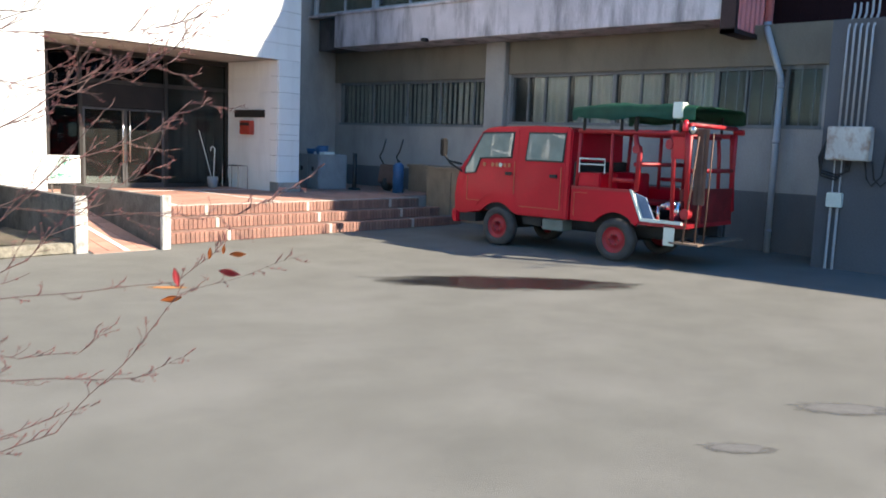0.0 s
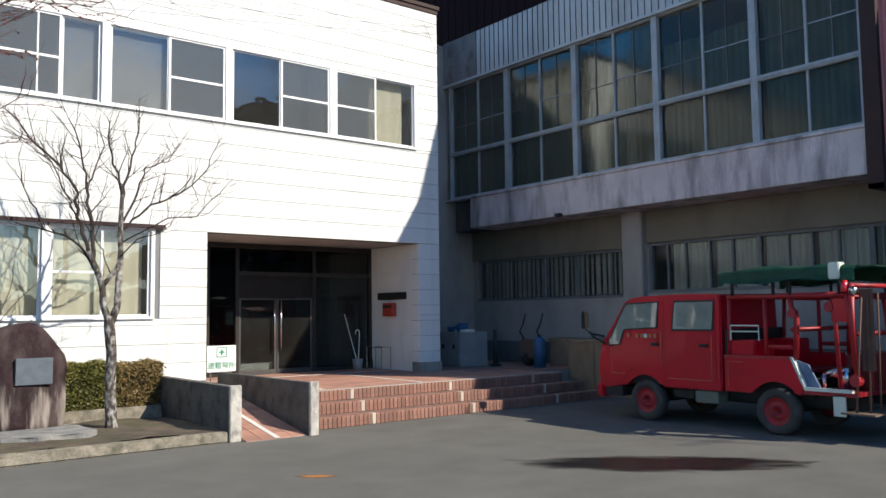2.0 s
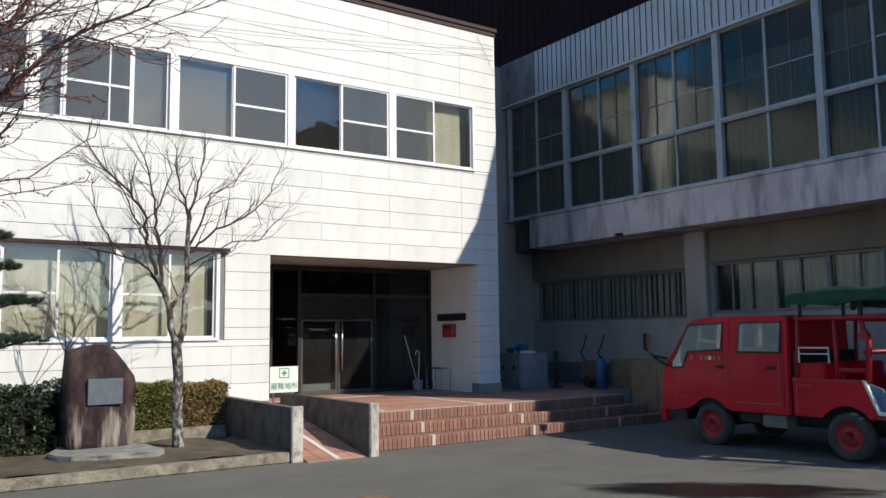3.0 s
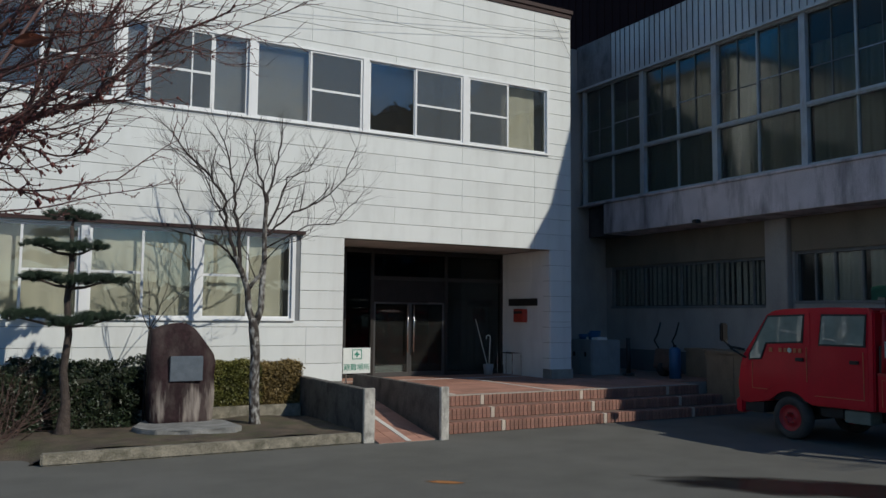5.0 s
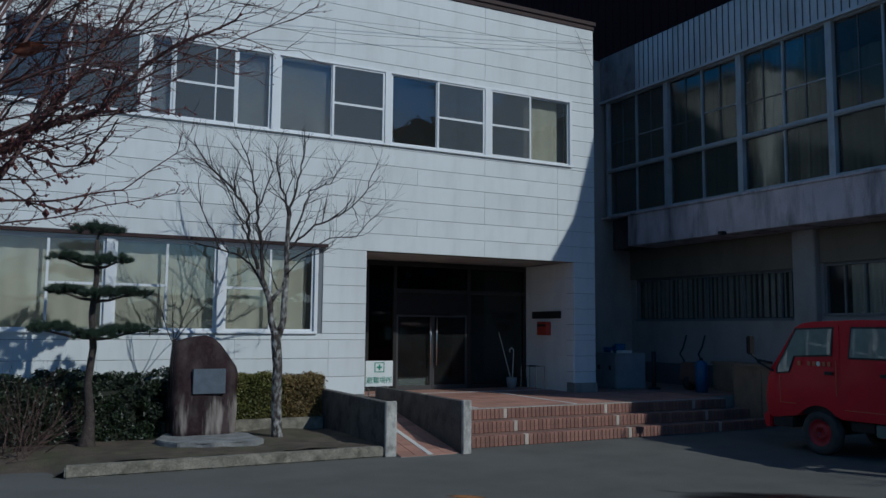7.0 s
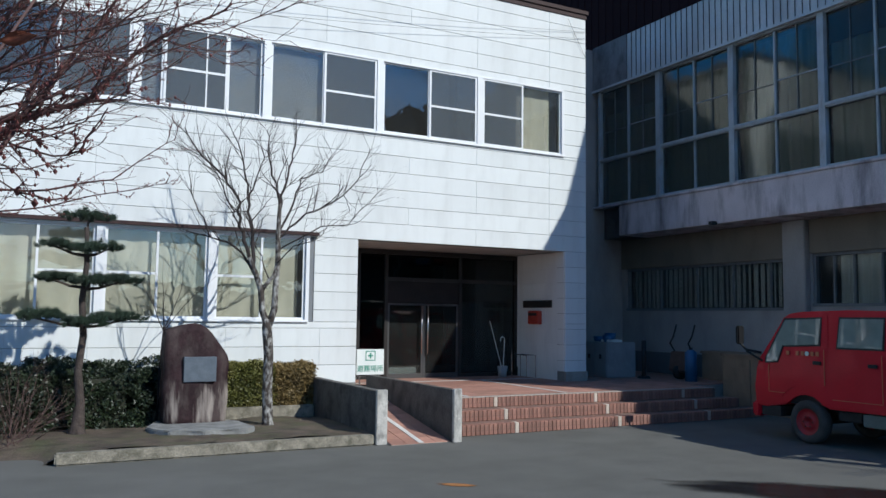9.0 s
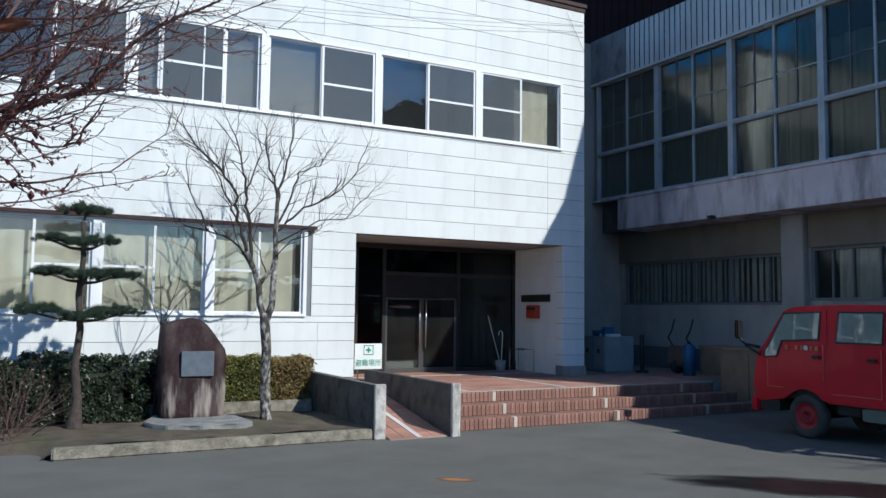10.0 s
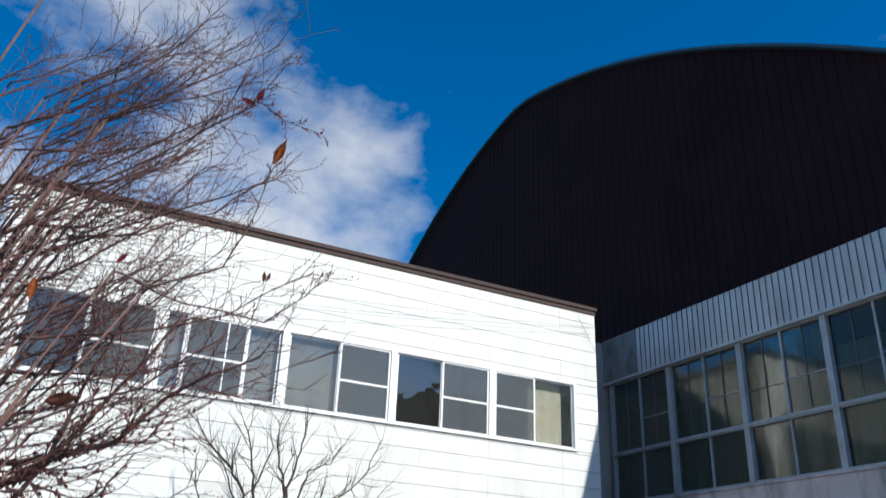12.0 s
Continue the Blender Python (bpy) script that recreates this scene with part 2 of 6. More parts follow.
def piece(name, data, parent, m):
    """One more object on a mesh that it shares, under a parent that stands at the origin."""
    ob = new(name, data)
    ob.parent = parent
    ob.matrix_basis = m
    return ob


def setting(name, bm, material, label="", category="", bevel=0.0, smooth=False):
    return tagged(new(name, mesh(name, bm, material, smooth, bevel)), label=label, category=category, kind="structure")


def thing(name, label, category, m=None, group="", kind=""):
    ob = new(name)
    ob.empty_display_size = 0.2
    if m is not None:
        ob.matrix_basis = m
    return tagged(ob, label=label, category=category, group=group, kind=kind)


def boxes(*rows):
    bm = bmesh.new()
    for r in rows:
        box(bm, *r)
    return bm


def bars(*rows, n=8):
    bm = bmesh.new()
    for pts, r in rows:
        tube(bm, pts, r, n)
    return bm


# ---- ground ----
bm = bmesh.new()
bmesh.ops.create_grid(bm, x_segments=8, y_segments=8, size=900)
ground = setting("ground", bm, ASPHALT, "grey weathered asphalt yard", "ground")

# ---- white office building ----
FACE_L, TOP, DEPTH = -12.14, 8.61, 10.0
OPEN = [(-11.6, -0.60, 5.34, 6.80), (-11.62, -6.18, 1.74, 3.30), (-5.33, -0.56, 0.0, 3.29)]   # openings: x0, x1, z0, z1
PLAT = 0.53


def cut_rows(z0, z1, x0, x1):
    """The stretches of a strip of wall that are left between the openings."""
    spans = [(x0, x1)]
    for a, b, c, d in OPEN:
        if z0 < d - 0.03 and z1 > c + 0.03:
            spans = [s for p, q in spans for s in ((p, min(q, a)), (max(p, b), q)) if s[1] - s[0] > 0.01]
    return spans


levels = sorted({0.0, TOP - 0.02, *(z for o in OPEN for z in o[2:])})
bm = bmesh.new()
for a, b in zip(levels, levels[1:]):
    for p, q in cut_rows(a, b, FACE_L + 0.02, -0.02):
        box(bm, p, q, 0.03, 0.28, a, b)
wall_front = setting("wall_front", bm, JOINT, "white panelled front wall of the office building", "wall")
setting("wall_side", boxes((FACE_L + 0.02, FACE_L + 0.27, 0.29, DEPTH, 0, TOP - 0.02), (-0.25, -0.02, 0.29, DEPTH, 0, TOP - 0.02), (FACE_L + 0.28, -0.26, DEPTH - 0.25, DEPTH, 0, TOP - 0.02)), WHITE_PANEL,
        "white side and back walls of the office building", "wall")
setting("roof_office", boxes((FACE_L, 0.0, 0.28, DEPTH, TOP - 0.30, TOP - 0.05)), CONCRETE, "flat concrete roof", "roof")
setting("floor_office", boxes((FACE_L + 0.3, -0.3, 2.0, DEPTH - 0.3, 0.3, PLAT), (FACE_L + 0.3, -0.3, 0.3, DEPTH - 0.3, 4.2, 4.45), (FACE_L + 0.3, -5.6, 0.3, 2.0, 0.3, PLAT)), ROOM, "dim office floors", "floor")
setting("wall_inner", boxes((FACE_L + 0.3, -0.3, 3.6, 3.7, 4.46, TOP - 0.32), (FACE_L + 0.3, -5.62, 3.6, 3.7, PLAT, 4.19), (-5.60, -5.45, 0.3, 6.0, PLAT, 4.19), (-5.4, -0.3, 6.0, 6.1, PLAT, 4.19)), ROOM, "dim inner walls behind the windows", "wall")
bm = boxes((FACE_L - 0.05, 0.05, -0.05, 0.32, TOP - 0.02, TOP + 0.07), (FACE_L - 0.02, 0.02, -0.02, 0.0, TOP - 0.12, TOP - 0.021))
setting("roof_trim", bm, RED_TRIM, "dark red-brown metal coping along the roof edge", "trim", bevel=0.008)
setting("plinth", boxes((-0.56, 0.015, -0.03, 0.029, 0, 0.73), (FACE_L, -5.33, -0.03, 0.029, 0, 0.62)), CONCRETE, "grey concrete plinth", "wall base")

# entrance porch
BACK = 1.85
setting("wall_porch", boxes((-0.55, -0.3, 0.285, BACK + 0.3, 0, 3.29), (-5.59, -5.34, 0.285, BACK + 0.3, 0, 3.29)), WHITE_PANEL, "white panelled side walls of the entrance porch", "wall")
setting("ceiling_porch", boxes((-5.33, -0.56, 0.285, BACK + 0.3, 3.30, 3.45)), mat("porch_soffit", (0.42, 0.4, 0.36), 0.8, 0.1, stain=0.4, stain_scale=(2, 2, 2)), "grey painted porch soffit", "ceiling")

# ---- hall wing ----
WX, LX, GX = 2.45, 3.40, 4.10
WEND = -8.4
setting("wall_corner", boxes((0.0, 4.95, 2.805, 3.0, 0, 9.0)), WALL_LOW, "grey wall between office and hall wing", "wall")
bm = boxes((WX, LX + 0.3, WEND + 0.2, 1.80, 3.95, 4.72), (WX - 0.04, WX + 0.2, WEND + 0.2, 2.79, 4.721, 4.77))
setting("band_return", boxes((WX + 0.35, LX + 0.3, 1.801, 2.80, 3.95, 4.72)), mat("soot_stained_concrete", (0.10, 0.095, 0.1), 0.85, 0.4, 1.5, 40, 0.2, stain=0.9, stain_scale=(2, 2, 0.8), dark=(0.015, 0.015, 0.015)), "black-stained concrete recess at the end of the band", "wall band")
setting("floor_band", bm, BAND, "stained lilac-grey concrete floor band", "wall band", bevel=0.012)
WIN_A, WIN_B = (-2.42, 2.62, 2.08, 3.17), (-9.65, -3.05, 2.16, 3.24)   # lower windows: y0, y1, z0, z1
bm = bmesh.new()
for y0, y1 in ((2.62, 2.80), (-3.05, -2.42), (-10.1, -9.65)):
    box(bm, LX, LX + 0.25, y0, y1, 1.05, 3.94)
for w in (WIN_A, WIN_B):
    box(bm, LX, LX + 0.25, w[0], w[1], 1.05, w[2])
setting("wall_lower", bm, WALL_LOW, "pale grey painted lower wall of the hall wing", "wall")
setting("wall_dado", boxes((LX - 0.004, LX + 0.25, -10.1, 2.80, 0, 1.049)), WALL_DADO, "blue-grey painted wall base", "wall base")
setting("beam", boxes((LX - 0.05, LX + 0.25, -10.1, -3.01, 3.24, 3.945), (LX - 0.05, LX + 0.25, -2.44, 2.79, 3.17, 3.945)), BEAM, "tan painted beam above the lower windows", "beam", bevel=0.01)
setting("pilaster", boxes((LX - 0.17, LX - 0.01, -3.0, -2.45, 0, 3.94)), WALL_LOW, "grey concrete pilaster", "pillar", bevel=0.015)
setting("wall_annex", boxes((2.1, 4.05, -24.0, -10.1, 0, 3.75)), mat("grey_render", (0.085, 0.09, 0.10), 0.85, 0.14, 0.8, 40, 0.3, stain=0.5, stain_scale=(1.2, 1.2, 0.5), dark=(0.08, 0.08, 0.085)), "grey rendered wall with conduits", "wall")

# fascia of upright metal sheets
bm = boxes((WX + 0.0, WX + 0.15, WEND + 0.2, 2.79, 7.87, 9.05))
fascia = setting("fascia", bm, FASCIA, "pale grey standing-seam metal fascia", "fascia")
setting("roof_wing", boxes((WX + 0.15, GX, WEND + 0.2, 2.95, 8.85, 9.0)), FASCIA, "flat metal roof of the wing", "roof")
# dark grey strips paint the shadow lines of the grooves between sheets
bm = bmesh.new()
y = WEND + 0.22
while y < 2.95:
    if y < 1.4:
        box(bm, WX - 0.022, WX - 0.001, y, y + 0.009, 7.88, 9.06)
    y += 0.172
part("seam", bm, mat("seam_shadow", (0.13, 0.13, 0.13), 0.7, 0.3), fascia)
part("drip_edge", boxes((WX - 0.06, WX + 0.02, WEND + 0.2, 2.95, 7.81, 7.87)), FASCIA, fascia)
part("end_panel", boxes((WX - 0.03, WX - 0.001, 1.45, 2.79, 7.871, 9.04)), mat("sooty_metal", (0.17, 0.17, 0.175), 0.7, 0.3, 1.2, 40, 0.1, stain=0.9, stain_scale=(2.5, 2.5, 1.2), dark=(0.03, 0.03, 0.03)), fascia, "soot-stained plain end sheet")
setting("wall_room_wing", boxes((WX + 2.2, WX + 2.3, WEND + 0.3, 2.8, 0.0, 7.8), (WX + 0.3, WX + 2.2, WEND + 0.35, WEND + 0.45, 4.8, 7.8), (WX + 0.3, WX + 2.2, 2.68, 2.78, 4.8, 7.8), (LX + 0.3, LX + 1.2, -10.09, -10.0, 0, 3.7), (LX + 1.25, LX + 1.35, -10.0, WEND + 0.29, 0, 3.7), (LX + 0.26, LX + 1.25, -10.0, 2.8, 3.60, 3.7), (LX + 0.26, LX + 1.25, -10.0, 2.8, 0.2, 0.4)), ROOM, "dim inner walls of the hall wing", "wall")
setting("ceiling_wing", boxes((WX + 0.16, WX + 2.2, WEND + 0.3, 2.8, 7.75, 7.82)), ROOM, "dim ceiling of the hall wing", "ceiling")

# hall gable with its arched roof
RIDGE_Y, RIDGE_Z = 9.23, 21.1


def arch(y):
    d = abs(y - RIDGE_Y)
    return RIDGE_Z - (0.086 if y > RIDGE_Y else 0.193) * d - (0.0256 if y > RIDGE_Y else 0.02) * d * d


ys = [-13.3 + 46.0 * i / 48 for i in range(49)]
bm = bmesh.new()
prism(bm, [(y, arch(y) - 0.05) for y in ys] + [(ys[-1], 3.76), (WEND - 2.0, 3.76), (ys[0], 3.76)], "x", GX, GX + 0.25)
gable = setting("wall_gable", bm, GABLE, "huge dark brown metal-clad gable of the hall", "wall")
y = ys[0] + 0.1
while y < ys[-1]:
    part("rib", boxes((GX - 0.012, GX - 0.001, y, y + 0.06, 3.78, arch(y) - 0.12)), GABLE, gable)
    y += 0.33
bm = bmesh.new()
prism(bm, [(y, arch(y) + 0.06) for y in ys] + [(y, arch(y) - 0.04) for y in ys[::-1]], "x", GX - 0.2, GX + 40)
setting("roof_hall", bm, mat("blue_green_roof_sheet", (0.05, 0.10, 0.13), 0.5, 0.1, metal=0.3), "arched blue-green sheet-metal roof of the hall", "roof")
# unseen low tail added to the hall; its slope sets the yard's shadow edge
bm = bmesh.new()
prism(bm, [(-40, 3.76), (ys[0], 3.76), (ys[0], 7.4), (-40, 5.2)], "x", GX, GX + 0.25)
setting("wall_hall_tail", bm, GABLE, "unseen low tail of the hall, added to cast shade on the yard", "wall")

# faded red end of the upper storey
end_wall = setting("wall_end", boxes((WX + 0.06, GX - 0.04, WEND, WEND + 0.18, 3.78, 9.0)), SALMON, "faded red corrugated cladding at the end of the upper storey", "wall")
bm = bmesh.new()
x = WX + 0.12
while x < GX - 0.1:
    prism(bm, [(x, WEND - 0.001), (x + 0.03, WEND - 0.035), (x + 0.10, WEND - 0.035), (x + 0.13, WEND - 0.001)], "z", 3.8, 9.0)
    x += 0.2
part("corrugation", bm, SALMON, end_wall)
setting("corner_trim", boxes((WX - 0.06, WX + 0.05, WEND - 0.05, WEND + 0.21, 3.70, 9.05), (WX - 0.06, GX, WEND - 0.06, WEND + 0.2, 3.70, 3.775)), RED_TRIM, "dark red metal corner trim", "trim")

# ---- platform, steps and ramp ----
STEP, TREAD, FRONT = PLAT / 3, 0.33, -2.30
XL, XR = -5.0, 1.4
setting("platform", boxes((XL + 0.001, XR - 0.02, FRONT + 0.115, 0.0, 0, PLAT - 0.02), (-5.33, -0.56, 0.001, BACK + 0.2, 0, PLAT - 0.02), (XR - 0.019, LX - 0.01, -1.6, 2.8, 0, PLAT - 0.02), (0.016, XR - 0.02, 0.001, 2.8, 0, PLAT - 0.02),
                         (-6.1, XL, -0.45, -0.035, 0, PLAT - 0.02)), MORTAR, "raised entrance platform", "platform")
steps = thing("steps", "three weathered red brick entrance steps", "steps", kind="structure")
STEPS = []
TREAD_BRICK = mat("worn_brick_tread", (0.22, 0.13, 0.1), 0.85, 0.2, 4, 60, 0.3, stain=0.6, stain_scale=(3, 3, 3), dark=(0.12, 0.10, 0.085))
for i in range(3):
    bm = bmesh.new()
    box(bm, XL + 0.001, XR + 0.3 * (2 - i), FRONT - TREAD * (2 - i) + 0.012, FRONT - TREAD * (1 - i) + (0.0 if i < 2 else -TREAD + 0.114), 0.001 * i, STEP * (i + 1) - 0.012)
    STEPS.append(part("step", bm, TREAD_BRICK, steps))

# ---- planted bed ----
KERB_Y = -3.12
setting("kerb", boxes((-10.5, -6.31, KERB_Y - 0.07, KERB_Y + 0.08, 0, 0.15)), KERB, "worn concrete kerb round the bed", "kerb", bevel=0.02)
bm = bmesh.new()
bmesh.ops.create_grid(bm, x_segments=60, y_segments=30, size=1)
for v in bm.verts:
    x, y = -11.6 + v.co.x * 5.28, -1.55 + v.co.y * 1.5
    v.co = (x, y, 0.15 + 0.05 * noise.noise((x * 1.3, y * 1.3, 0)) + 0.02 * noise.noise((x * 6, y * 6, 3)) - 0.19 * min(1.0, max(0.0, (-10.32 - x) / 0.35)) * min(1.0, max(0.0, (-1.85 - y) / 1.0)))
setting("soil", bm, SOIL, "dry brown soil of the planted bed", "soil", smooth=True)
setting("inner_kerb", boxes((-13.0, -6.32, -0.58, -0.44, 0.1, 0.32)), KERB, "low concrete edging before the hedge", "kerb", bevel=0.015)


# ---- windows of the office ----
SCREEN = glass("insect_screen", (0.48, 0.49, 0.50), 0.05, 0.9, 0.02, dust=0.26)
for node in SCREEN.node_tree.nodes:
    if node.type == "BSDF_DIFFUSE":
        node.inputs["Color"].default_value = (0.33, 0.37, 0.40, 1)
    elif node.type == "MAP_RANGE":
        node.inputs["To Min"].default_value, node.inputs["To Max"].default_value = 0.22, 0.30


def folds(axis, a0, a1, z0, z1, depth, amp=0.03, wave=0.16, seed=0):
    """A hanging cloth with folds, along x (axis "x", at y = depth) or along y (at x = depth)."""
    bm = bmesh.new()
    rnd = random.Random(seed)
    n = max(6, int((a1 - a0) / 0.035))
    low, high, ph = [], [], rnd.uniform(0, 6)
    for i in range(n + 1):
        a = a0 + (a1 - a0) * i / n
        ph += 0.035 * 2 * math.pi / wave * rnd.uniform(0.7, 1.3)
        o = depth + amp * math.sin(ph)
        low.append(bm.verts.new((a, o, z0) if axis == "x" else (o, a, z0)))
        high.append(bm.verts.new((a, depth + (o - depth) * 0.6, z1) if axis == "x" else (depth + (o - depth) * 0.6, a, z1)))
    for i in range(n):
        bm.faces.new((low[i], low[i + 1], high[i + 1], high[i]))
    return bm


def pane_in(parent, axis, a0, a1, z0, z1, d, material, name="pane", th=0.006):
    bm = bmesh.new()
    if axis == "x":
        box(bm, a0, a1, d, d + th, z0, z1)
    else:
        box(bm, d, d + th, a0, a1, z0, z1)
    ob = part(name, bm, material, parent)
    if material in (GLASS, DARK_GLASS, OLD_GLASS, DUSTY_GLASS):
        ob.visible_shadow = False
    return ob


WINDOW_NO = [0]


def office_window(x0, x1, z0, z1, splits, label):
    """A white aluminium window; splits: (x0, x1, screen, bar heights, upright bars)."""
    WINDOW_NO[0] += 1
    w = thing("window_%d" % WINDOW_NO[0], label, "window", kind="structure")
    bm = boxes((x0, x0 + 0.065, -0.03, 0.1, z0 + 0.04, z1 - 0.04), (x1 - 0.065, x1, -0.03, 0.1, z0 + 0.04, z1 - 0.04), (x0, x1, -0.03, 0.1, z1 - 0.04, z1), (x0, x1, -0.03, 0.1, z0, z0 + 0.04))
    part("window_frame", bm, WHITE_FRAME, w)
    part("window_sill", boxes((x0, x1, -0.042, -0.031, z0 - 0.006, z0 + 0.015)), WHITE_FRAME, w)
    for k, (a, b, screen, hbars, vbars) in enumerate(splits):
        y = (-0.004 if screen else 0.024) + 0.006 * k
        s = 0.04
        part("sash", boxes((a, a + s, y - 0.012, y + 0.018, z0 + 0.041, z1 - 0.041), (b - s, b, y - 0.012, y + 0.018, z0 + 0.041, z1 - 0.041), (a + s, b - s, y - 0.012, y + 0.018, z0 + 0.041, z0 + 0.075), (a + s, b - s, y - 0.012, y + 0.018, z1 - 0.075, z1 - 0.041)), WHITE_FRAME, w)
        pane_in(w, "x", a + s, b - s, z0 + 0.075, z1 - 0.075, y, SCREEN if screen else GLASS, "insect_screen" if screen else "pane")
        for h in hbars:
            part("glazing_bar", boxes((a + s, b - s, y - 0.011, y + 0.017, h - 0.021, h + 0.021)), WHITE_FRAME, w)
        for v in vbars:
            part("glazing_bar", boxes((v - 0.013, v + 0.013, y - 0.0105, y + 0.0165, z0 + 0.075, z1 - 0.075)), WHITE_FRAME, w)
    return w


def hang(name, label, bm, material, category):
    return tagged(new(name, mesh(name, bm, material, True)), label=label, category=category)


Z0, Z1, ZM = 5.34, 6.80, 6.03
UP = "white aluminium upstairs window with sliding sashes"
office_window(-2.72, -0.60, Z0, Z1, [(-2.65, -1.66, True, [ZM], []), (-1.68, -0.66, False, [], [])], UP + " and a yellowed curtain")
office_window(-4.95, -2.72, Z0, Z1, [(-4.88, -3.86, False, [], []), (-3.88, -2.79, True, [ZM], [])], UP + " and an insect screen")
office_window(-7.16, -4.95, Z0, Z1, [(-7.09, -6.06, False, [], []), (-6.08, -5.02, True, [ZM], [])], UP + " and a lowered blind")
office_window(-9.39, -7.16, Z0, Z1, [(-9.32, -8.93, False, [], []), (-8.93, -7.86, True, [ZM], [-8.22]), (-7.86, -7.23, False, [], [])], UP + " in three parts")
office_window(-11.60, -9.39, Z0, Z1, [(-11.53, -10.55, False, [], []), (-10.57, -9.46, True, [ZM], [])], UP + " behind bare twigs")
for x0, x1, tint, sd in ((-2.62, -1.72, "warm", 61), (-3.82, -3.34, "grey", 62), (-3.16, -2.80, "pale", 63), (-6.05, -5.03, "grey", 64), (-8.9, -7.88, "grey", 65), (-10.5, -9.5, "grey", 66)):
    hang("curtain", "dull %s curtain behind the insect screen" % tint, folds("x", x0, x1, 5.38, 6.76, 0.19, 0.012, 0.3, sd), {"warm": CURTAIN, "grey": BLIND, "pale": PALE_CURTAIN}[tint], "curtain")
hang("curtain", "plain beige curtain behind the upstairs window", folds("x", -1.75, -0.86, 5.32, 6.78, 0.19, 0.008, 0.3, 1), CURTAIN, "curtain")


def blind(x0, x1, z0, z1, y, label):
    b = thing("blind", label, "blind")
    part("head_rail", boxes((x0, x1, y - 0.02, y + 0.02, z1, z1 + 0.03)), WHITE_FRAME, b)
    bm = bmesh.new()
    z = z0
    while z < z1:
        prism(bm, [(y - 0.011, z), (y + 0.011, z + 0.012), (y + 0.011, z + 0.014), (y - 0.011, z + 0.002)], "x", x0, x1)
        z += 0.024
    tagged(part("slat", bm, BLIND, b), kind="stuff")
    return b


blind(-7.05, -6.05, 5.45, 6.735, 0.14, "grey slatted blind lowered behind the upstairs window")
blind(-7.84, -7.25, 5.45, 6.735, 0.14, "narrow grey slatted blind lowered behind the upstairs window")
blind(-9.30, -8.95, 5.45, 6.735, 0.14, "narrow grey slatted blind at the window edge")
LO = "white aluminium ground-floor window with beige curtains"
A0, A1, AM = 1.74, 3.30, 2.52
for k, (a, b) in enumerate(((-8.02, -6.28), (-9.80, -8.02), (-11.62, -9.80))):
    m = (a + b) / 2
    office_window(a, b, A0, A1, [(a + 0.07, m + 0.02, False, [AM] if k < 2 else [], []), (m - 0.02, b - 0.07, False, [] if k < 2 else [AM], [])], LO)
    hang("curtain", "beige curtain drawn behind the ground-floor window", folds("x", a + 0.01, b - (0.15 if k == 0 else 0.01), 1.70, 3.29, 0.21, 0.012, 0.35, 4 + k), CURTAIN, "curtain")
# the right reveal's shade, painted as a grey box beside the frame
setting("window_jamb", boxes((-6.279, -6.185, 0.02, 0.10, A0 + 0.001, A1 - 0.001)), mat("reveal_shade_grey", (0.20, 0.21, 0.22), 0.45, 0.1, bump=0.0, metal=0.3), "dull grey metal jamb beside the window", "trim")
setting("window_hood", boxes((-11.7, -6.12, -0.09, -0.001, 3.30, 3.36)), RED_TRIM, "dark metal drip strip over the windows", "trim")

# ---- entrance screen and doors ----
screen = thing("entrance_screen", "dark bronze glazed entrance screen with a transom", "glazing", kind="structure")
YB = BACK
rows = [(-5.33, -0.56, YB, YB + 0.1, 3.19, 3.288), (-5.33, -3.94, YB, YB + 0.1, PLAT - 0.01, PLAT + 0.06), (-2.06, -0.56, YB, YB + 0.1, PLAT - 0.01, PLAT + 0.08)]
part("window_frame", boxes(*rows), DARK_FRAME, screen)
for x in (-5.33, -4.58, -3.94, -2.12, -0.62):
    part("post", boxes((x, x + 0.07, YB - 0.01, YB + 0.11, PLAT - 0.01, 3.19)), DARK_FRAME, screen)
part("transom", boxes((-3.87, -2.12, YB + 0.002, YB + 0.098, 2.62, 2.70), (-2.05, -0.62, YB + 0.002, YB + 0.098, 2.62, 2.70)), DARK_FRAME, screen)
part("head_panel", boxes((-3.87, -2.12, YB + 0.015, YB + 0.085, 2.14, 2.62)), mat("black_head_panel", (0.016, 0.014, 0.014), 0.5, 0.2, spec=0.3), screen)
for a, b, c, d in ((-5.26, -4.58, PLAT + 0.06, 3.19), (-4.51, -3.94, PLAT + 0.06, 3.19), (-3.87, -2.12, 2.70, 3.19), (-2.05, -0.62, 2.70, 3.19), (-2.05, -0.62, PLAT + 0.08, 2.62)):
    pane_in(screen, "x", a, b, c, d, YB + 0.045, DUSTY_GLASS if d < 3 else DARK_GLASS)
LEAF_FRAME = mat("dull_steel_frame", (0.13, 0.13, 0.13), 0.4, 0.1, bump=0.0, metal=0.8)
CHROME = mat("brushed_steel", (0.62, 0.62, 0.62), 0.22, 0.05, bump=0.0, metal=1.0)
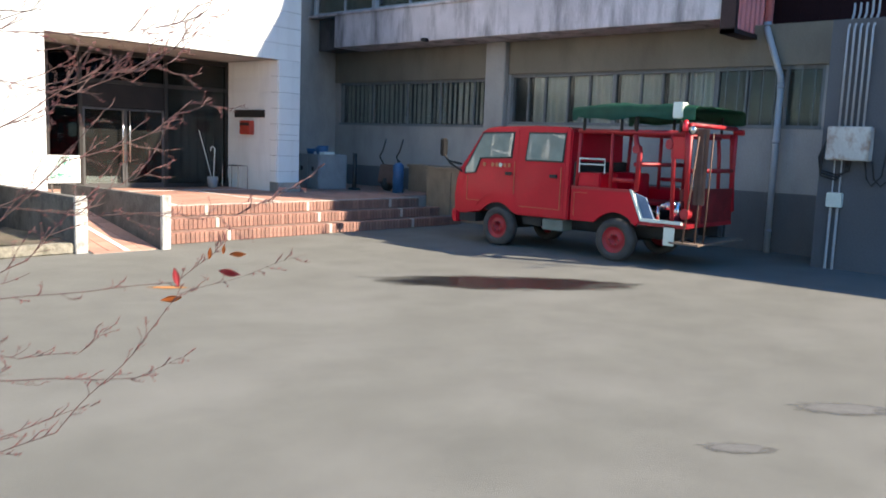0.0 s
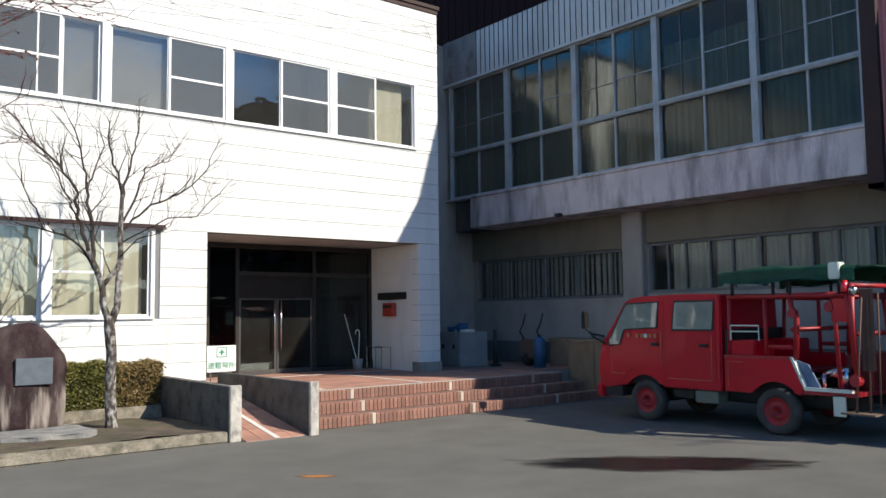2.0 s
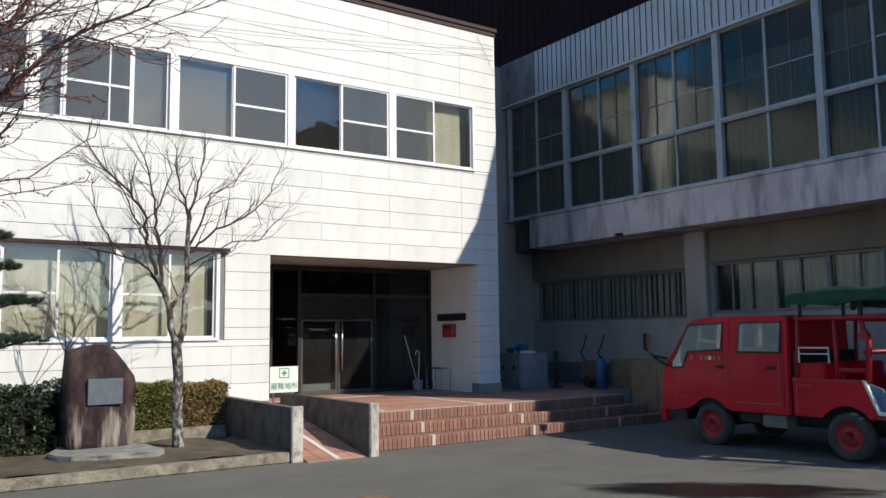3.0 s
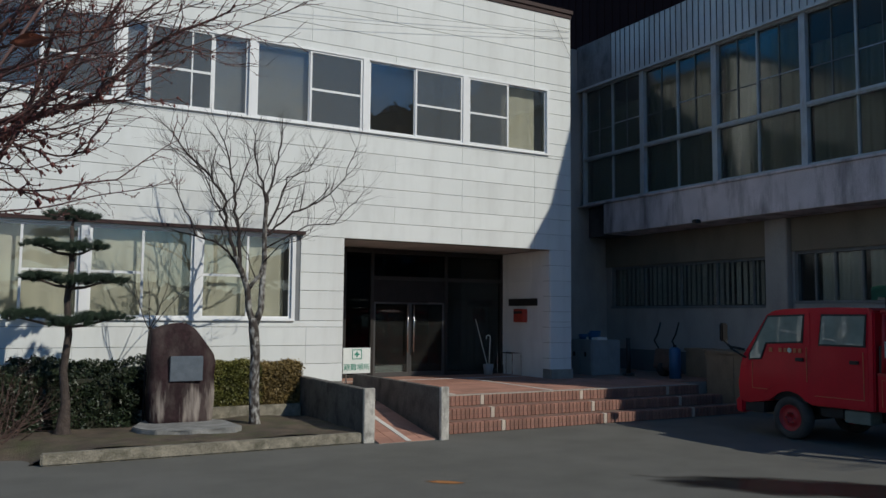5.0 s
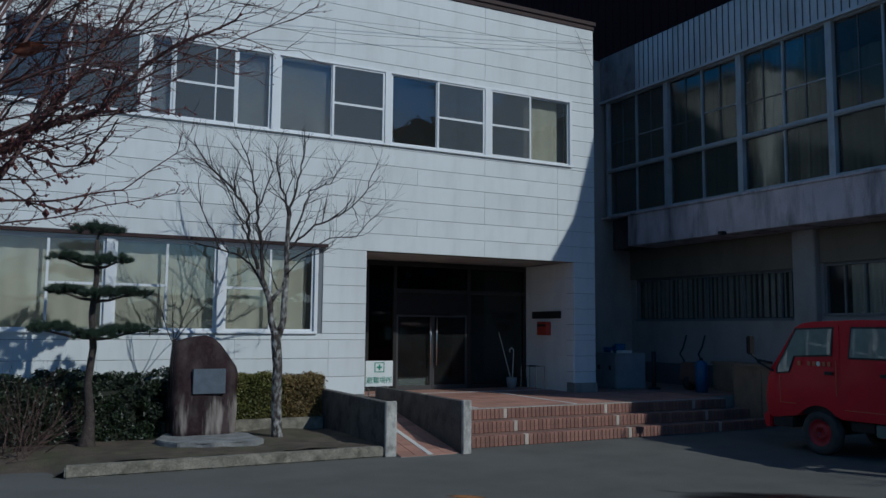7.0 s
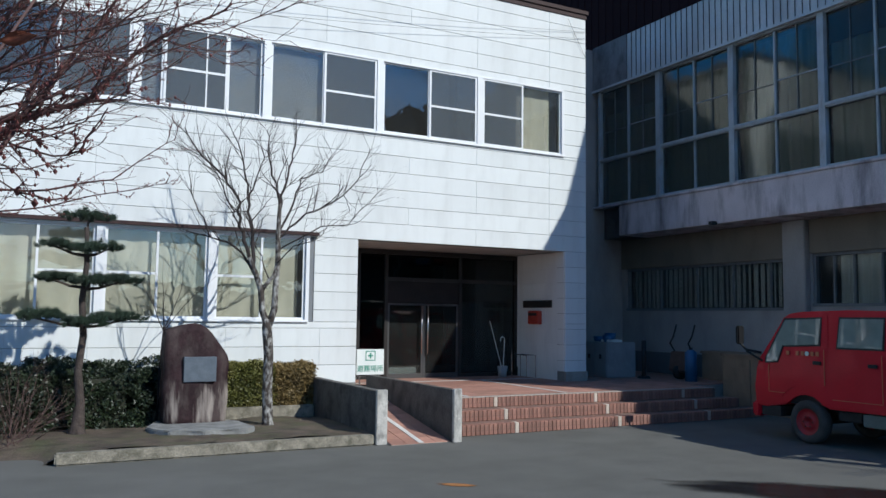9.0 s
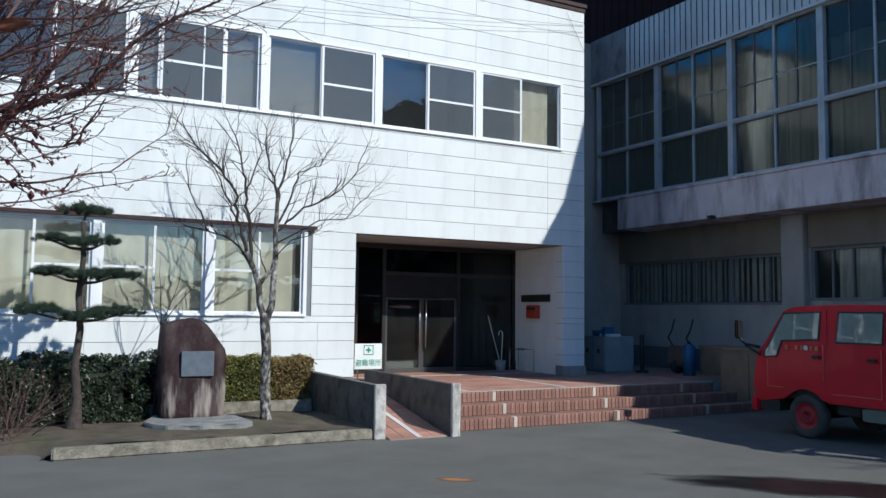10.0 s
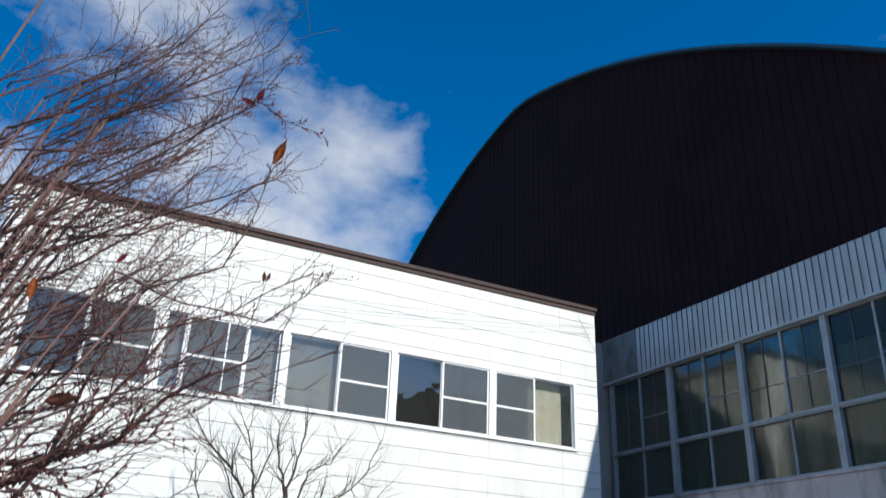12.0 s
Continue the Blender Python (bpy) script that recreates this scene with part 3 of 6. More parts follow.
for k, (a, b) in enumerate(((-3.865, -3.0), (-2.99, -2.125))):
    d = thing("door_%d" % (k + 1), "tinted glass entrance door with a steel pull bar", "door", kind="structure")
    part("door_frame", boxes((a, a + 0.05, YB + 0.02, YB + 0.07, PLAT + 0.001, 2.13), (b - 0.05, b, YB + 0.02, YB + 0.07, PLAT + 0.001, 2.13), (a + 0.05, b - 0.05, YB + 0.02, YB + 0.07, PLAT + 0.001, PLAT + 0.10), (a + 0.05, b - 0.05, YB + 0.022, YB + 0.068, 2.10, 2.13)), LEAF_FRAME, d)
    pane_in(d, "x", a + 0.05, b - 0.05, PLAT + 0.10, 2.10, YB + 0.04, DUSTY_GLASS)
    hx = b - 0.07 if k == 0 else a + 0.07
    part("door_handle", bars(([(hx, YB - 0.05, 1.05), (hx, YB - 0.05, 2.09)], 0.017), ([(hx, YB - 0.05, 1.15), (hx, YB + 0.03, 1.15)], 0.01), ([(hx, YB - 0.05, 1.98), (hx, YB + 0.03, 1.98)], 0.01)), CHROME, d, "steel pull bar", True)
hang("curtain", "pale ribbed partition behind the entrance glass", folds("x", -2.0, -0.7, 0.62, 2.2, 2.25, 0.04, 0.2, 9), PALE_CURTAIN, "curtain")
WHITE_BOARD = mat("white_board", (0.75, 0.78, 0.75), 0.5, 0.05, bump=0.0)
SIGN_GREEN = mat("sign_green", (0.02, 0.25, 0.16), 0.5, 0.05, bump=0.0)
for x0, x1 in ((-4.45, -3.98), (-3.8, -3.15), (-2.0, -1.3)):
    tagged(new("notice", mesh("notice", boxes((x0, x1, YB + 0.055, YB + 0.075, PLAT + 0.10, PLAT + 0.24)), WHITE_BOARD)), "white strip of notice low behind the glass", "notice")

# ---- windows of the hall wing ----
WMULL = [2.66, 0.43, -1.82, -4.04, -6.22, -8.18]
THIN_BAR = mat("dark_glazing_bar", (0.13, 0.145, 0.15), 0.6, 0.2, 4, 50, 0.0)
HX = 2.56
for k, (b, a) in enumerate(zip(WMULL, WMULL[1:])):
    WINDOW_NO[0] += 1
    w = thing("window_%d" % WINDOW_NO[0], "tall old blue-grey steel window of the hall wing", "window", kind="structure")
    part("window_frame", boxes((HX - 0.07, HX + 0.06, a, a + 0.07, 4.771, 7.865), (HX - 0.07, HX + 0.06, b - 0.07, b - 0.001, 4.771, 7.865), (HX - 0.04, HX + 0.06, a + 0.07, b - 0.07, 7.79, 7.86), (HX - 0.05, HX + 0.06, a + 0.07, b - 0.07, 4.772, 4.83)), STEEL_FRAME, w)
    part("mid_rail", boxes((HX - 0.06, HX + 0.06, a + 0.07, b - 0.07, 5.93, 6.03), (HX - 0.09, HX - 0.06, a + 0.07, b - 0.07, 5.96, 5.99)), STEEL_FRAME, w)
    m = (a + b) / 2
    for p, q in ((a + 0.07, m), (m, b - 0.07)):
        h = (p + q) / 2
        pane_in(w, "y", p + 0.012, q - 0.012, 4.83, 5.93, HX + 0.02, OLD_GLASS)
        pane_in(w, "y", p + 0.012, h - 0.008, 6.03, 7.79, HX + 0.02, OLD_GLASS)
        pane_in(w, "y", h + 0.008, q - 0.012, 6.03, 7.79, HX + 0.02, OLD_GLASS)
        part("glazing_bar", boxes((HX, HX + 0.04, h - 0.008, h + 0.008, 6.03, 7.79)), THIN_BAR, w)
    part("glazing_bar", boxes((HX - 0.02, HX + 0.05, m - 0.018, m + 0.018, 4.83, 5.93), (HX - 0.02, HX + 0.05, m - 0.022, m + 0.022, 6.03, 7.79)), STEEL_FRAME, w)
    part("glazing_bar", boxes((HX + 0.005, HX + 0.035, a + 0.082, m - 0.022, 6.74 + 0.03 * (k % 2), 6.76 + 0.03 * (k % 2))), STEEL_FRAME, w)
    part("glazing_bar", boxes((HX + 0.005, HX + 0.035, m + 0.022, b - 0.082, 6.70, 6.715)), THIN_BAR, w)
    hang("curtain", "grey-green curtain drawn behind the tall hall window", folds("y", a + 0.1, b - 0.1, 4.82, 7.2 + 0.25 * (k % 3), HX + 0.16, 0.05, 0.28, 20 + k), GREEN_CURTAIN, "curtain")
GREY_FRAME = mat("dull_grey_frame", (0.15, 0.16, 0.17), 0.55, 0.15, 4, 50, 0.1)
for (y0, y1, z0, z1), divs in ((WIN_A, (-1.96, -0.93, 0.17, 1.4)), (WIN_B, (-9.0, -8.3, -7.75, -7.16, -6.67, -6.21, -5.62, -5.04, -4.52, -3.94, -3.5))):
    WINDOW_NO[0] += 1
    w = thing("window_%d" % WINDOW_NO[0], "long low steel window under the floor band with curtains drawn", "window", kind="structure")
    part("window_frame", boxes((LX + 0.03, LX + 0.16, y0, y0 + 0.06, z0 + 0.06, z1 - 0.06), (LX + 0.03, LX + 0.16, y1 - 0.06, y1, z0 + 0.06, z1 - 0.06), (LX - 0.03, LX + 0.16, y0, y1, z0, z0 + 0.06), (LX + 0.03, LX + 0.16, y0, y1, z1 - 0.06, z1)), GREY_FRAME, w)
    edges = [y0 + 0.06, *divs, y1 - 0.06]
    for p, q in zip(edges, edges[1:]):
        pane_in(w, "y", p + 0.02, q - 0.02, z0 + 0.06, z1 - 0.06, LX + 0.09, OLD_GLASS)
    for d in divs:
        wide = 0.04 if d in (-5.62, -7.75) else 0.018
        part("glazing_bar", boxes((LX + 0.05, LX + 0.14, d - wide, d + wide, z0 + 0.06, z1 - 0.06)), GREY_FRAME, w)
strip_blind = thing("strip_blind", "pale upright cloth strips with dark gaps behind the low hall window", "blind")
rnd = random.Random(17)
y = -2.36
while y < 2.40:
    w_ = rnd.uniform(0.10, 0.15)
    turn_ = rnd.uniform(0.01, 0.05)
    bm = bmesh.new()
    prism(bm, [(LX + 0.14, y), (LX + 0.144, y), (LX + 0.144 + turn_, y + w_), (LX + 0.14 + turn_, y + w_)], "z", 2.16, 3.14)
    part("strip", bm, PALE_CURTAIN, strip_blind)
    y += w_ + rnd.uniform(0.015, 0.055)
for a, b, s in ((-7.7, -6.75, 33), (-6.65, -5.7, 34), (-5.55, -4.6, 35), (-4.5, -3.6, 36)):
    hang("curtain", "pale curtain drawn behind the low hall window", folds("y", a, b, 2.12, 3.2, LX + 0.155, 0.045, 0.21, s), PALE_CURTAIN, "curtain")
grille = thing("window_grille", "upright steel bars before the low hall window", "grille")
for i in range(12):
    y = -9.5 + i * 0.22
    part("bar", bars(([(LX - 0.02, y, 2.19), (LX - 0.02, y, 3.3)], 0.011), n=6), GREY_FRAME, grille)


# ---- fire truck ----
RED = mat("fire_red_paint", (0.50, 0.003, 0.020), 0.35, 0.12, 1.5, 60, 0.02, spec=0.25, coat=0.12)
DULL_RED = mat("dull_red_paint", (0.33, 0.010, 0.018), 0.5, 0.15, 4, 60, 0.05)
BLACK = mat("black_rubber", (0.02, 0.02, 0.02), 0.75, 0.2, 6, 60, 0.1)
MATT_BLACK = mat("matt_black_plastic", (0.012, 0.012, 0.013), 0.8, 0.1, spec=0.15)
TYRE = mat("dusty_tyre", (0.055, 0.053, 0.05), 0.85, 0.25, 6, 60, 0.3)
GOLD = mat("gold_line", (0.45, 0.13, 0.06), 0.4, 0.1, bump=0.0)
CAB_GLASS = mat("cab_glass", (0.19, 0.23, 0.205), 0.03, 0.12, 2.5, 6, 0.0, spec=1.0, coat=0.7)
TARP = mat("green_tarpaulin", (0.022, 0.12, 0.07), 0.55, 0.2, 3, 60, 0.3)
PALE = mat("pale_plastic", (0.6, 0.66, 0.6), 0.5, 0.08)
BLUE = mat("blue_grey_panel", (0.10, 0.16, 0.27), 0.5, 0.15)
WOOD = mat("weathered_wood", (0.13, 0.075, 0.055), 0.8, 0.2, 5, 60, 0.2)
TX, TY = -0.27, -7.02
truck = thing("fire_truck", "small red double-cab fire truck with an open rear frame", "fire truck", pose(TX, TY, 0))
WF, WR, WR_R = 1.32, -0.93, 0.33


def wheel_gap(y, z, r, n=10):
    """The upper rim of a wheel opening from front to back, down to height z."""
    a0 = math.asin((z - WR_R) / r)
    return [(y + r * math.cos(a0 + (math.pi - 2 * a0) * i / n), WR_R + r * math.sin(a0 + (math.pi - 2 * a0) * i / n)) for i in range(n + 1)]


outline = [(2.27, 0.50), (2.275, 0.80), (2.25, 1.10), (2.18, 1.23), (1.74, 1.85), (1.62, 1.91), (1.4, 1.935), (0.6, 1.955), (0.0, 1.945), (-0.08, 1.90), (-0.09, 0.56)]
outline += wheel_gap(WF, 0.56, 0.43)[::-1] + [(2.05, 0.50)]
bm = bmesh.new()
prism(bm, outline, "x", 0.0, 1.68)
for v in bm.verts:                       # the cab leans in above the waist
    if v.co.z > 1.2:
        k = (v.co.z - 1.2) / 0.75 * 0.055
        v.co.x += k if v.co.x < 0.8 else -k
body = part("cab", bm, RED, truck, bevel=0.022)


def flank(pts, x=0.0, out=0.006, deep=0.02):
    """A flat panel on the near flank, that leans with the cab above the waist."""
    bm = bmesh.new()
    prism(bm, pts, "x", x - out, x + deep)
    for v in bm.verts:
        if v.co.z > 1.2:
            v.co.x += (v.co.z - 1.2) / 0.75 * 0.055
    return bm


for far in (0, 1):
    front = part("door", flank([(2.10, 0.92), (2.10, 1.24), (1.72, 1.855), (0.95, 1.875), (0.94, 0.62), (WF - 0.4, 0.62), (WF - 0.33, 0.77), (WF - 0.1, 0.865), (WF + 0.15, 0.87), (WF + 0.36, 0.76), (WF + 0.45, 0.66), (2.10, 0.66)][:]), RED, truck)
    rear = part("door", flank([(0.90, 0.60), (0.91, 1.87), (0.02, 1.88), (0.0, 0.60)]), RED, truck)
    part("rubber_seal", flank([(2.06, 1.17), (2.06, 1.26), (1.71, 1.84), (1.03, 1.86), (1.06, 1.45), (1.72, 1.42), (1.82, 1.19)], out=0.009), BLACK, front)
    part("window", flank([(2.03, 1.195), (2.03, 1.265), (1.69, 1.815), (1.06, 1.835), (1.09, 1.475), (1.735, 1.44), (1.83, 1.21)], out=0.012), CAB_GLASS, front, "reflecting side window")
    part("rubber_seal", flank([(0.79, 1.42), (0.75, 1.86), (0.02, 1.86), (0.04, 1.42)], out=0.009), BLACK, rear)
    part("window", flank([(0.765, 1.445), (0.73, 1.835), (0.045, 1.835), (0.065, 1.445)], out=0.012), CAB_GLASS, rear, "reflecting side window")
    for d, y in ((front, 1.10), (rear, 0.20)):
        part("handle", boxes((-0.03, 0.0, y - 0.07, y + 0.07, 1.19, 1.24)), BLACK, d, bevel=0.006)
    for row in ((0.98, 0.99, 0.9, 1.4), (1.70, 2.0, 0.735, 0.745), (1.99, 2.0, 0.745, 1.15)):
        part("gold_line", boxes((-0.0085, 0.0, *row)), GOLD, front)
    for row in ((0.06, 0.86, 0.70, 0.71), (0.06, 0.07, 0.71, 1.36)):
        part("gold_line", boxes((-0.0085, 0.0, *row)), GOLD, rear)
    # lettering on the front door, unreadable: plain bars and a round badge
    for y in (1.60, 1.42, 1.33, 1.07, 1.16):
        part("marking", boxes((-0.0095, 0.0, y, y + 0.055, 1.31, 1.37)), GOLD, front)
    bm = bmesh.new()
    tube(bm, [(-0.0105, 1.28, 1.34), (0.0, 1.28, 1.34)], 0.035, 14)
    part("badge", bm, PALE, front)
    if far:
        for o in (front, rear):
            o.matrix_basis = Matrix.Translation((1.68, 0, 0)) @ Matrix.Diagonal((-1, 1, 1, 1))
bm = bmesh.new()
prism(bm, [(2.20, 1.23), (1.765, 1.85), (1.75, 1.835), (2.16, 1.22)], "x", 0.14, 1.54)
part("windscreen", bm, CAB_GLASS, truck, "dark raked windscreen")
part("bumper", boxes((-0.01, 1.69, 2.18, 2.34, 0.33, 0.56)), RED, truck, bevel=0.03)
part("step", boxes((0.02, 1.66, 1.80, 2.16, 0.36, 0.52)), BLACK, truck)
for x in (0.12, 1.38):
    part("headlight", boxes((x, x + 0.2, 2.25, 2.29, 0.72, 0.86)), PALE, truck, "square clear headlight", bevel=0.01)
    part("indicator", boxes((x - 0.1 if x < 1 else x + 0.22, x - 0.02 if x < 1 else x + 0.3, 2.24, 2.29, 0.72, 0.86)), mat("amber_lens", (0.6, 0.2, 0.02), 0.3), truck, "amber indicator")
for s in (-1, 1):
    x = -0.02 if s < 0 else 1.70
    mir = part("mirror", bars(([(x + s * 0.0, 2.12, 1.32), (x + s * 0.14, 2.30, 1.36), (x + s * 0.2, 2.36, 1.45), (x + s * 0.2, 2.36, 1.62)], 0.019), ([(x, 2.1, 1.2), (x + s * 0.14, 2.30, 1.34)], 0.016)), BLACK, truck, "black wing mirror on a bent arm", True)
    part("mirror_glass", boxes((x + s * 0.2 - 0.075, x + s * 0.2 + 0.075, 2.34, 2.41, 1.44, 1.72)), MATT_BLACK, mir, bevel=0.02)


def ring_mesh(name, profile, material, n=28):
    """A turned body about the x axis from (x, radius) points."""
    bm = bmesh.new()
    rings = [[bm.verts.new((x, r * math.cos(2 * math.pi * k / n), r * math.sin(2 * math.pi * k / n))) for k in range(n)] for x, r in profile]
    for r0, r1 in zip(rings, rings[1:] + rings[:1]):
        for k in range(n):
            bm.faces.new((r0[k], r0[(k + 1) % n], r1[(k + 1) % n], r1[k]))
    return mesh(name, bm, material, True)


tyre_me = ring_mesh("tyre", [(0.0, 0.20), (-0.01, 0.25), (0.0, 0.30), (0.03, 0.325), (0.09, 0.33), (0.15, 0.325), (0.18, 0.30), (0.18, 0.20)], TYRE)
rim_me = ring_mesh("rim", [(0.012, 0.205), (0.0, 0.195), (0.03, 0.18), (0.045, 0.12), (0.02, 0.10), (0.015, 0.065), (0.05, 0.055), (0.055, 0.001), (0.1, 0.001), (0.1, 0.205)], DULL_RED)
nut_me = mesh("nut", bars(([(0.008, 0, 0), (0.03, 0, 0)], 0.012), n=6), BLACK)
for y in (WF, WR):
    for s in (0, 1):
        wh = new("wheel")
        wh.parent = truck
        wh.matrix_basis = Matrix.Translation((0.02 if not s else 1.66, y, WR_R)) @ Matrix.Diagonal((1 if not s else -1, 1, 1, 1))
        for nm, me in (("tyre", tyre_me), ("rim", rim_me)):
            o = new(nm, me)
            o.parent = wh
        for k in range(6):
            o = new("nut", nut_me)
            o.parent = wh
            o.matrix_basis = Matrix.Translation((0, 0.08 * math.cos(k * math.pi / 3), 0.08 * math.sin(k * math.pi / 3)))
part("chassis", boxes((0.35, 0.5, -2.2, 2.1, 0.42, 0.58), (1.18, 1.33, -2.2, 2.1, 0.42, 0.58), (0.2, 1.48, WF - 0.06, WF + 0.06, 0.28, 0.40), (0.2, 1.48, WR - 0.06, WR + 0.06, 0.28, 0.40), (0.5, 1.18, -1.8, 1.6, 0.36, 0.55), (0.08, 1.6, 1.0, 1.75, 0.58, 0.78), (0.2, 1.48, -1.4, -0.5, 0.55, 0.8)), BLACK, truck)
part("tool_box", boxes((0.06, 0.34, 0.02, 0.42, 0.36, 0.54)), mat("grey_green_steel", (0.14, 0.17, 0.15), 0.6, 0.15), truck, bevel=0.01)
part("fuel_tank", boxes((0.10, 0.36, 0.45, 0.85, 0.40, 0.54)), BLACK, truck, bevel=0.02)
# rear body
bedline = [(-0.14, 1.06), (-0.14, 0.57)] + wheel_gap(WR, 0.57, 0.43) + [(-1.37, 0.66), (-1.17, 1.08)]
for x in (0.0, 1.63):
    bm = bmesh.new()
    prism(bm, bedline, "x", x, x + 0.05)
    side = part("bed_side", bm, RED, truck, bevel=0.008)
    part("top_edge", boxes((x - 0.012, x + 0.062, -1.17, -0.14, 1.062, 1.10)), DULL_RED, side)
    part("gold_line", boxes((x - 0.004, x + 0.0, -0.45, -0.2, 1.005, 1.012)), GOLD, side)
    part("gold_line", boxes((x - 0.004, x, -0.208, -0.2, 0.64, 1.005)), GOLD, side)
    bm = bmesh.new()
    prism(bm, [(-1.17, 1.10), (-1.21, 1.10), (-1.40, 0.70), (-2.15, 0.70), (-2.15, 0.655), (-1.40, 0.655), (-1.37, 0.68)], "x", x - 0.014, x + 0.064)
    part("pale_edge", bm, PALE, side, "worn pale metal edge strip")
part("bed_floor", boxes((0.05, 1.63, -1.2, -0.14, 0.86, 0.90), (0.02, 1.66, -2.20, -1.2, 0.60, 0.655)), DULL_RED, truck)
part("front_panel", boxes((0.05, 1.63, -0.18, -0.14, 0.9, 1.45)), BLACK, truck)
bm = bmesh.new()
prism(bm, [(-1.22, 1.06), (-1.40, 0.70), (-1.60, 0.70), (-1.42, 1.0)], "x", 0.06, 0.10)
part("side_panel", bm, BLUE, truck, "blue-grey slanted side panel")
for x in (0.05, 1.08):
    part("seat_box", boxes((x, x + 0.55, -0.62, -0.2, 0.90, 1.30)), RED, truck, bevel=0.02)
# truck red darkened for the deep shade at the rear, with darker blotches
SHADED_RED = mat("shaded_red_paint", (0.16, 0.008, 0.010), 0.55, 0.3, 4, 60, 0.1, stain=0.6, stain_scale=(3, 3, 3))
part("rear_locker", boxes((0.75, 1.6, -2.12, -1.65, 0.66, 1.12)), SHADED_RED, truck, bevel=0.015)
part("rear_board", boxes((0.5, 1.6, -2.22, -2.16, 0.66, 1.15)), SHADED_RED, truck)
part("guard_rail", bars(([(0.03, -0.25, 1.30), (0.03, -0.25, 1.50), (0.03, -0.70, 1.50), (0.03, -0.70, 1.30)], 0.012), ([(0.03, -0.25, 1.42), (0.03, -0.70, 1.42)], 0.01), n=6), PALE, truck, "white rail")
for x in (0.05, 1.6):
    for pts, r in (([(x, -0.20, 1.06), (x, -0.24, 1.88)], 0.03), ([(x, -0.2, 1.89), (x, -2.18, 1.89)], 0.035), ([(x, -0.80, 1.06), (x, -0.80, 1.88)], 0.03),
                   ([(x, -0.84, 1.22), (x, -1.22, 1.22)], 0.03), ([(x, -1.24, 1.08), (x, -1.27, 1.62), (x, -1.20, 1.74), (x, -1.18, 1.86)], 0.04),
                   ([(x, -1.95, 0.66), (x, -1.90, 1.60), (x, -1.86, 1.88)], 0.035), ([(x, -2.22, 0.8), (x, -2.14, 1.70), (x, -2.12, 1.90)], 0.045), ([(x, -2.18, 1.0), (x, -2.18, 2.02)], 0.045)):
        part("frame_post", bars((pts, r), n=8), DULL_RED, truck, "", True)
for y, z in ((-0.22, 1.89), (-0.8, 1.88), (-1.2, 1.86), (-1.9, 1.86), (-2.18, 2.0), (-2.18, 1.4), (-1.2, 1.45)):
    part("cross_bar", bars(([(0.05, y, z), (1.6, y, z)], 0.03)), DULL_RED, truck, "", True)
for x, y in ((0.03, -0.3), (0.03, -0.95), (0.03, -1.2), (1.62, -0.3), (1.62, -1.0), (1.62, -1.9), (0.03, -2.0)):
    part("hoop", bars(([(x, y, 1.9), (x, y, 2.16)], 0.025)), BLACK, truck, "", True)
part("gusset", boxes((0.02, 0.06, -2.16, -1.86, 1.55, 1.84)), RED, truck, bevel=0.01)
for p, q, r in (((0.0, -1.83, 1.74), (0.1, -1.83, 1.74), 0.07), ((0.0, -1.22, 1.66), (0.1, -1.22, 1.66), 0.06), ((-0.02, -2.2, 0.82), (0.12, -2.2, 0.82), 0.08), ((1.55, -2.2, 1.95), (1.55, -2.36, 1.95), 0.04)):
    part("clamp", bars(([p, q], r), n=10), DULL_RED, truck)
part("beacon", bars(([(0.02, -2.10, 1.92), (0.02, -2.10, 1.98), (0.02, -2.10, 2.08)], [0.06, 0.055, 0.035]), n=12), mat("red_lens", (0.8, 0.03, 0.05), 0.15, 0.05, bump=0.0), truck, "red beacon", True)
part("spotlight", bars(([(-0.03, -2.24, 1.93), (0.08, -2.24, 1.93)], [0.06, 0.045]), n=12), CHROME, truck, "chrome spotlight", True)
part("pump", bars(([(0.5, -1.75, 0.66), (0.5, -1.75, 0.95)], 0.11), ([(0.2, -1.75, 0.9), (0.8, -1.75, 0.9)], 0.06), ([(0.22, -1.58, 0.66), (0.22, -1.58, 0.88)], 0.035), ([(0.22, -1.58, 0.88), (0.22, -1.75, 0.92)], 0.03), n=10), CHROME, truck, "steel pump with pipes", True)
part("mud_flap", boxes((0.02, 0.05, -2.02, -1.83, 0.34, 0.62)), PALE, truck, "pale plate")
part("tail_step", boxes((0.0, 1.6, -2.48, -1.95, 0.375, 0.40)), mat("rusty_steel", (0.16, 0.11, 0.08), 0.8, 0.25), truck)
for x in (0.1, 1.5):
    part("bracket", bars(([(x, -2.15, 0.38), (x, -2.15, 0.64)], 0.02)), BLACK, truck)
for k, (x, y, z0, z1) in enumerate(((0.0, -2.26, 0.42, 1.85), (0.32, -2.40, 0.40, 1.9), (0.16, -2.33, 0.40, 1.88))):
    part("pole", bars(([(x, y + (0.0 if k else 0.06), z0), (x, y - (0.1 if k == 0 else 0.04), z1)], 0.015), n=7), WOOD, truck, "bare wooden pole", True)
bm = folds("y", -2.46, -2.24, 0.95, 1.95, 0.16, 0.03, 0.09, 51)
part("hose", bm, WOOD, truck, "brown hanging hose", True)


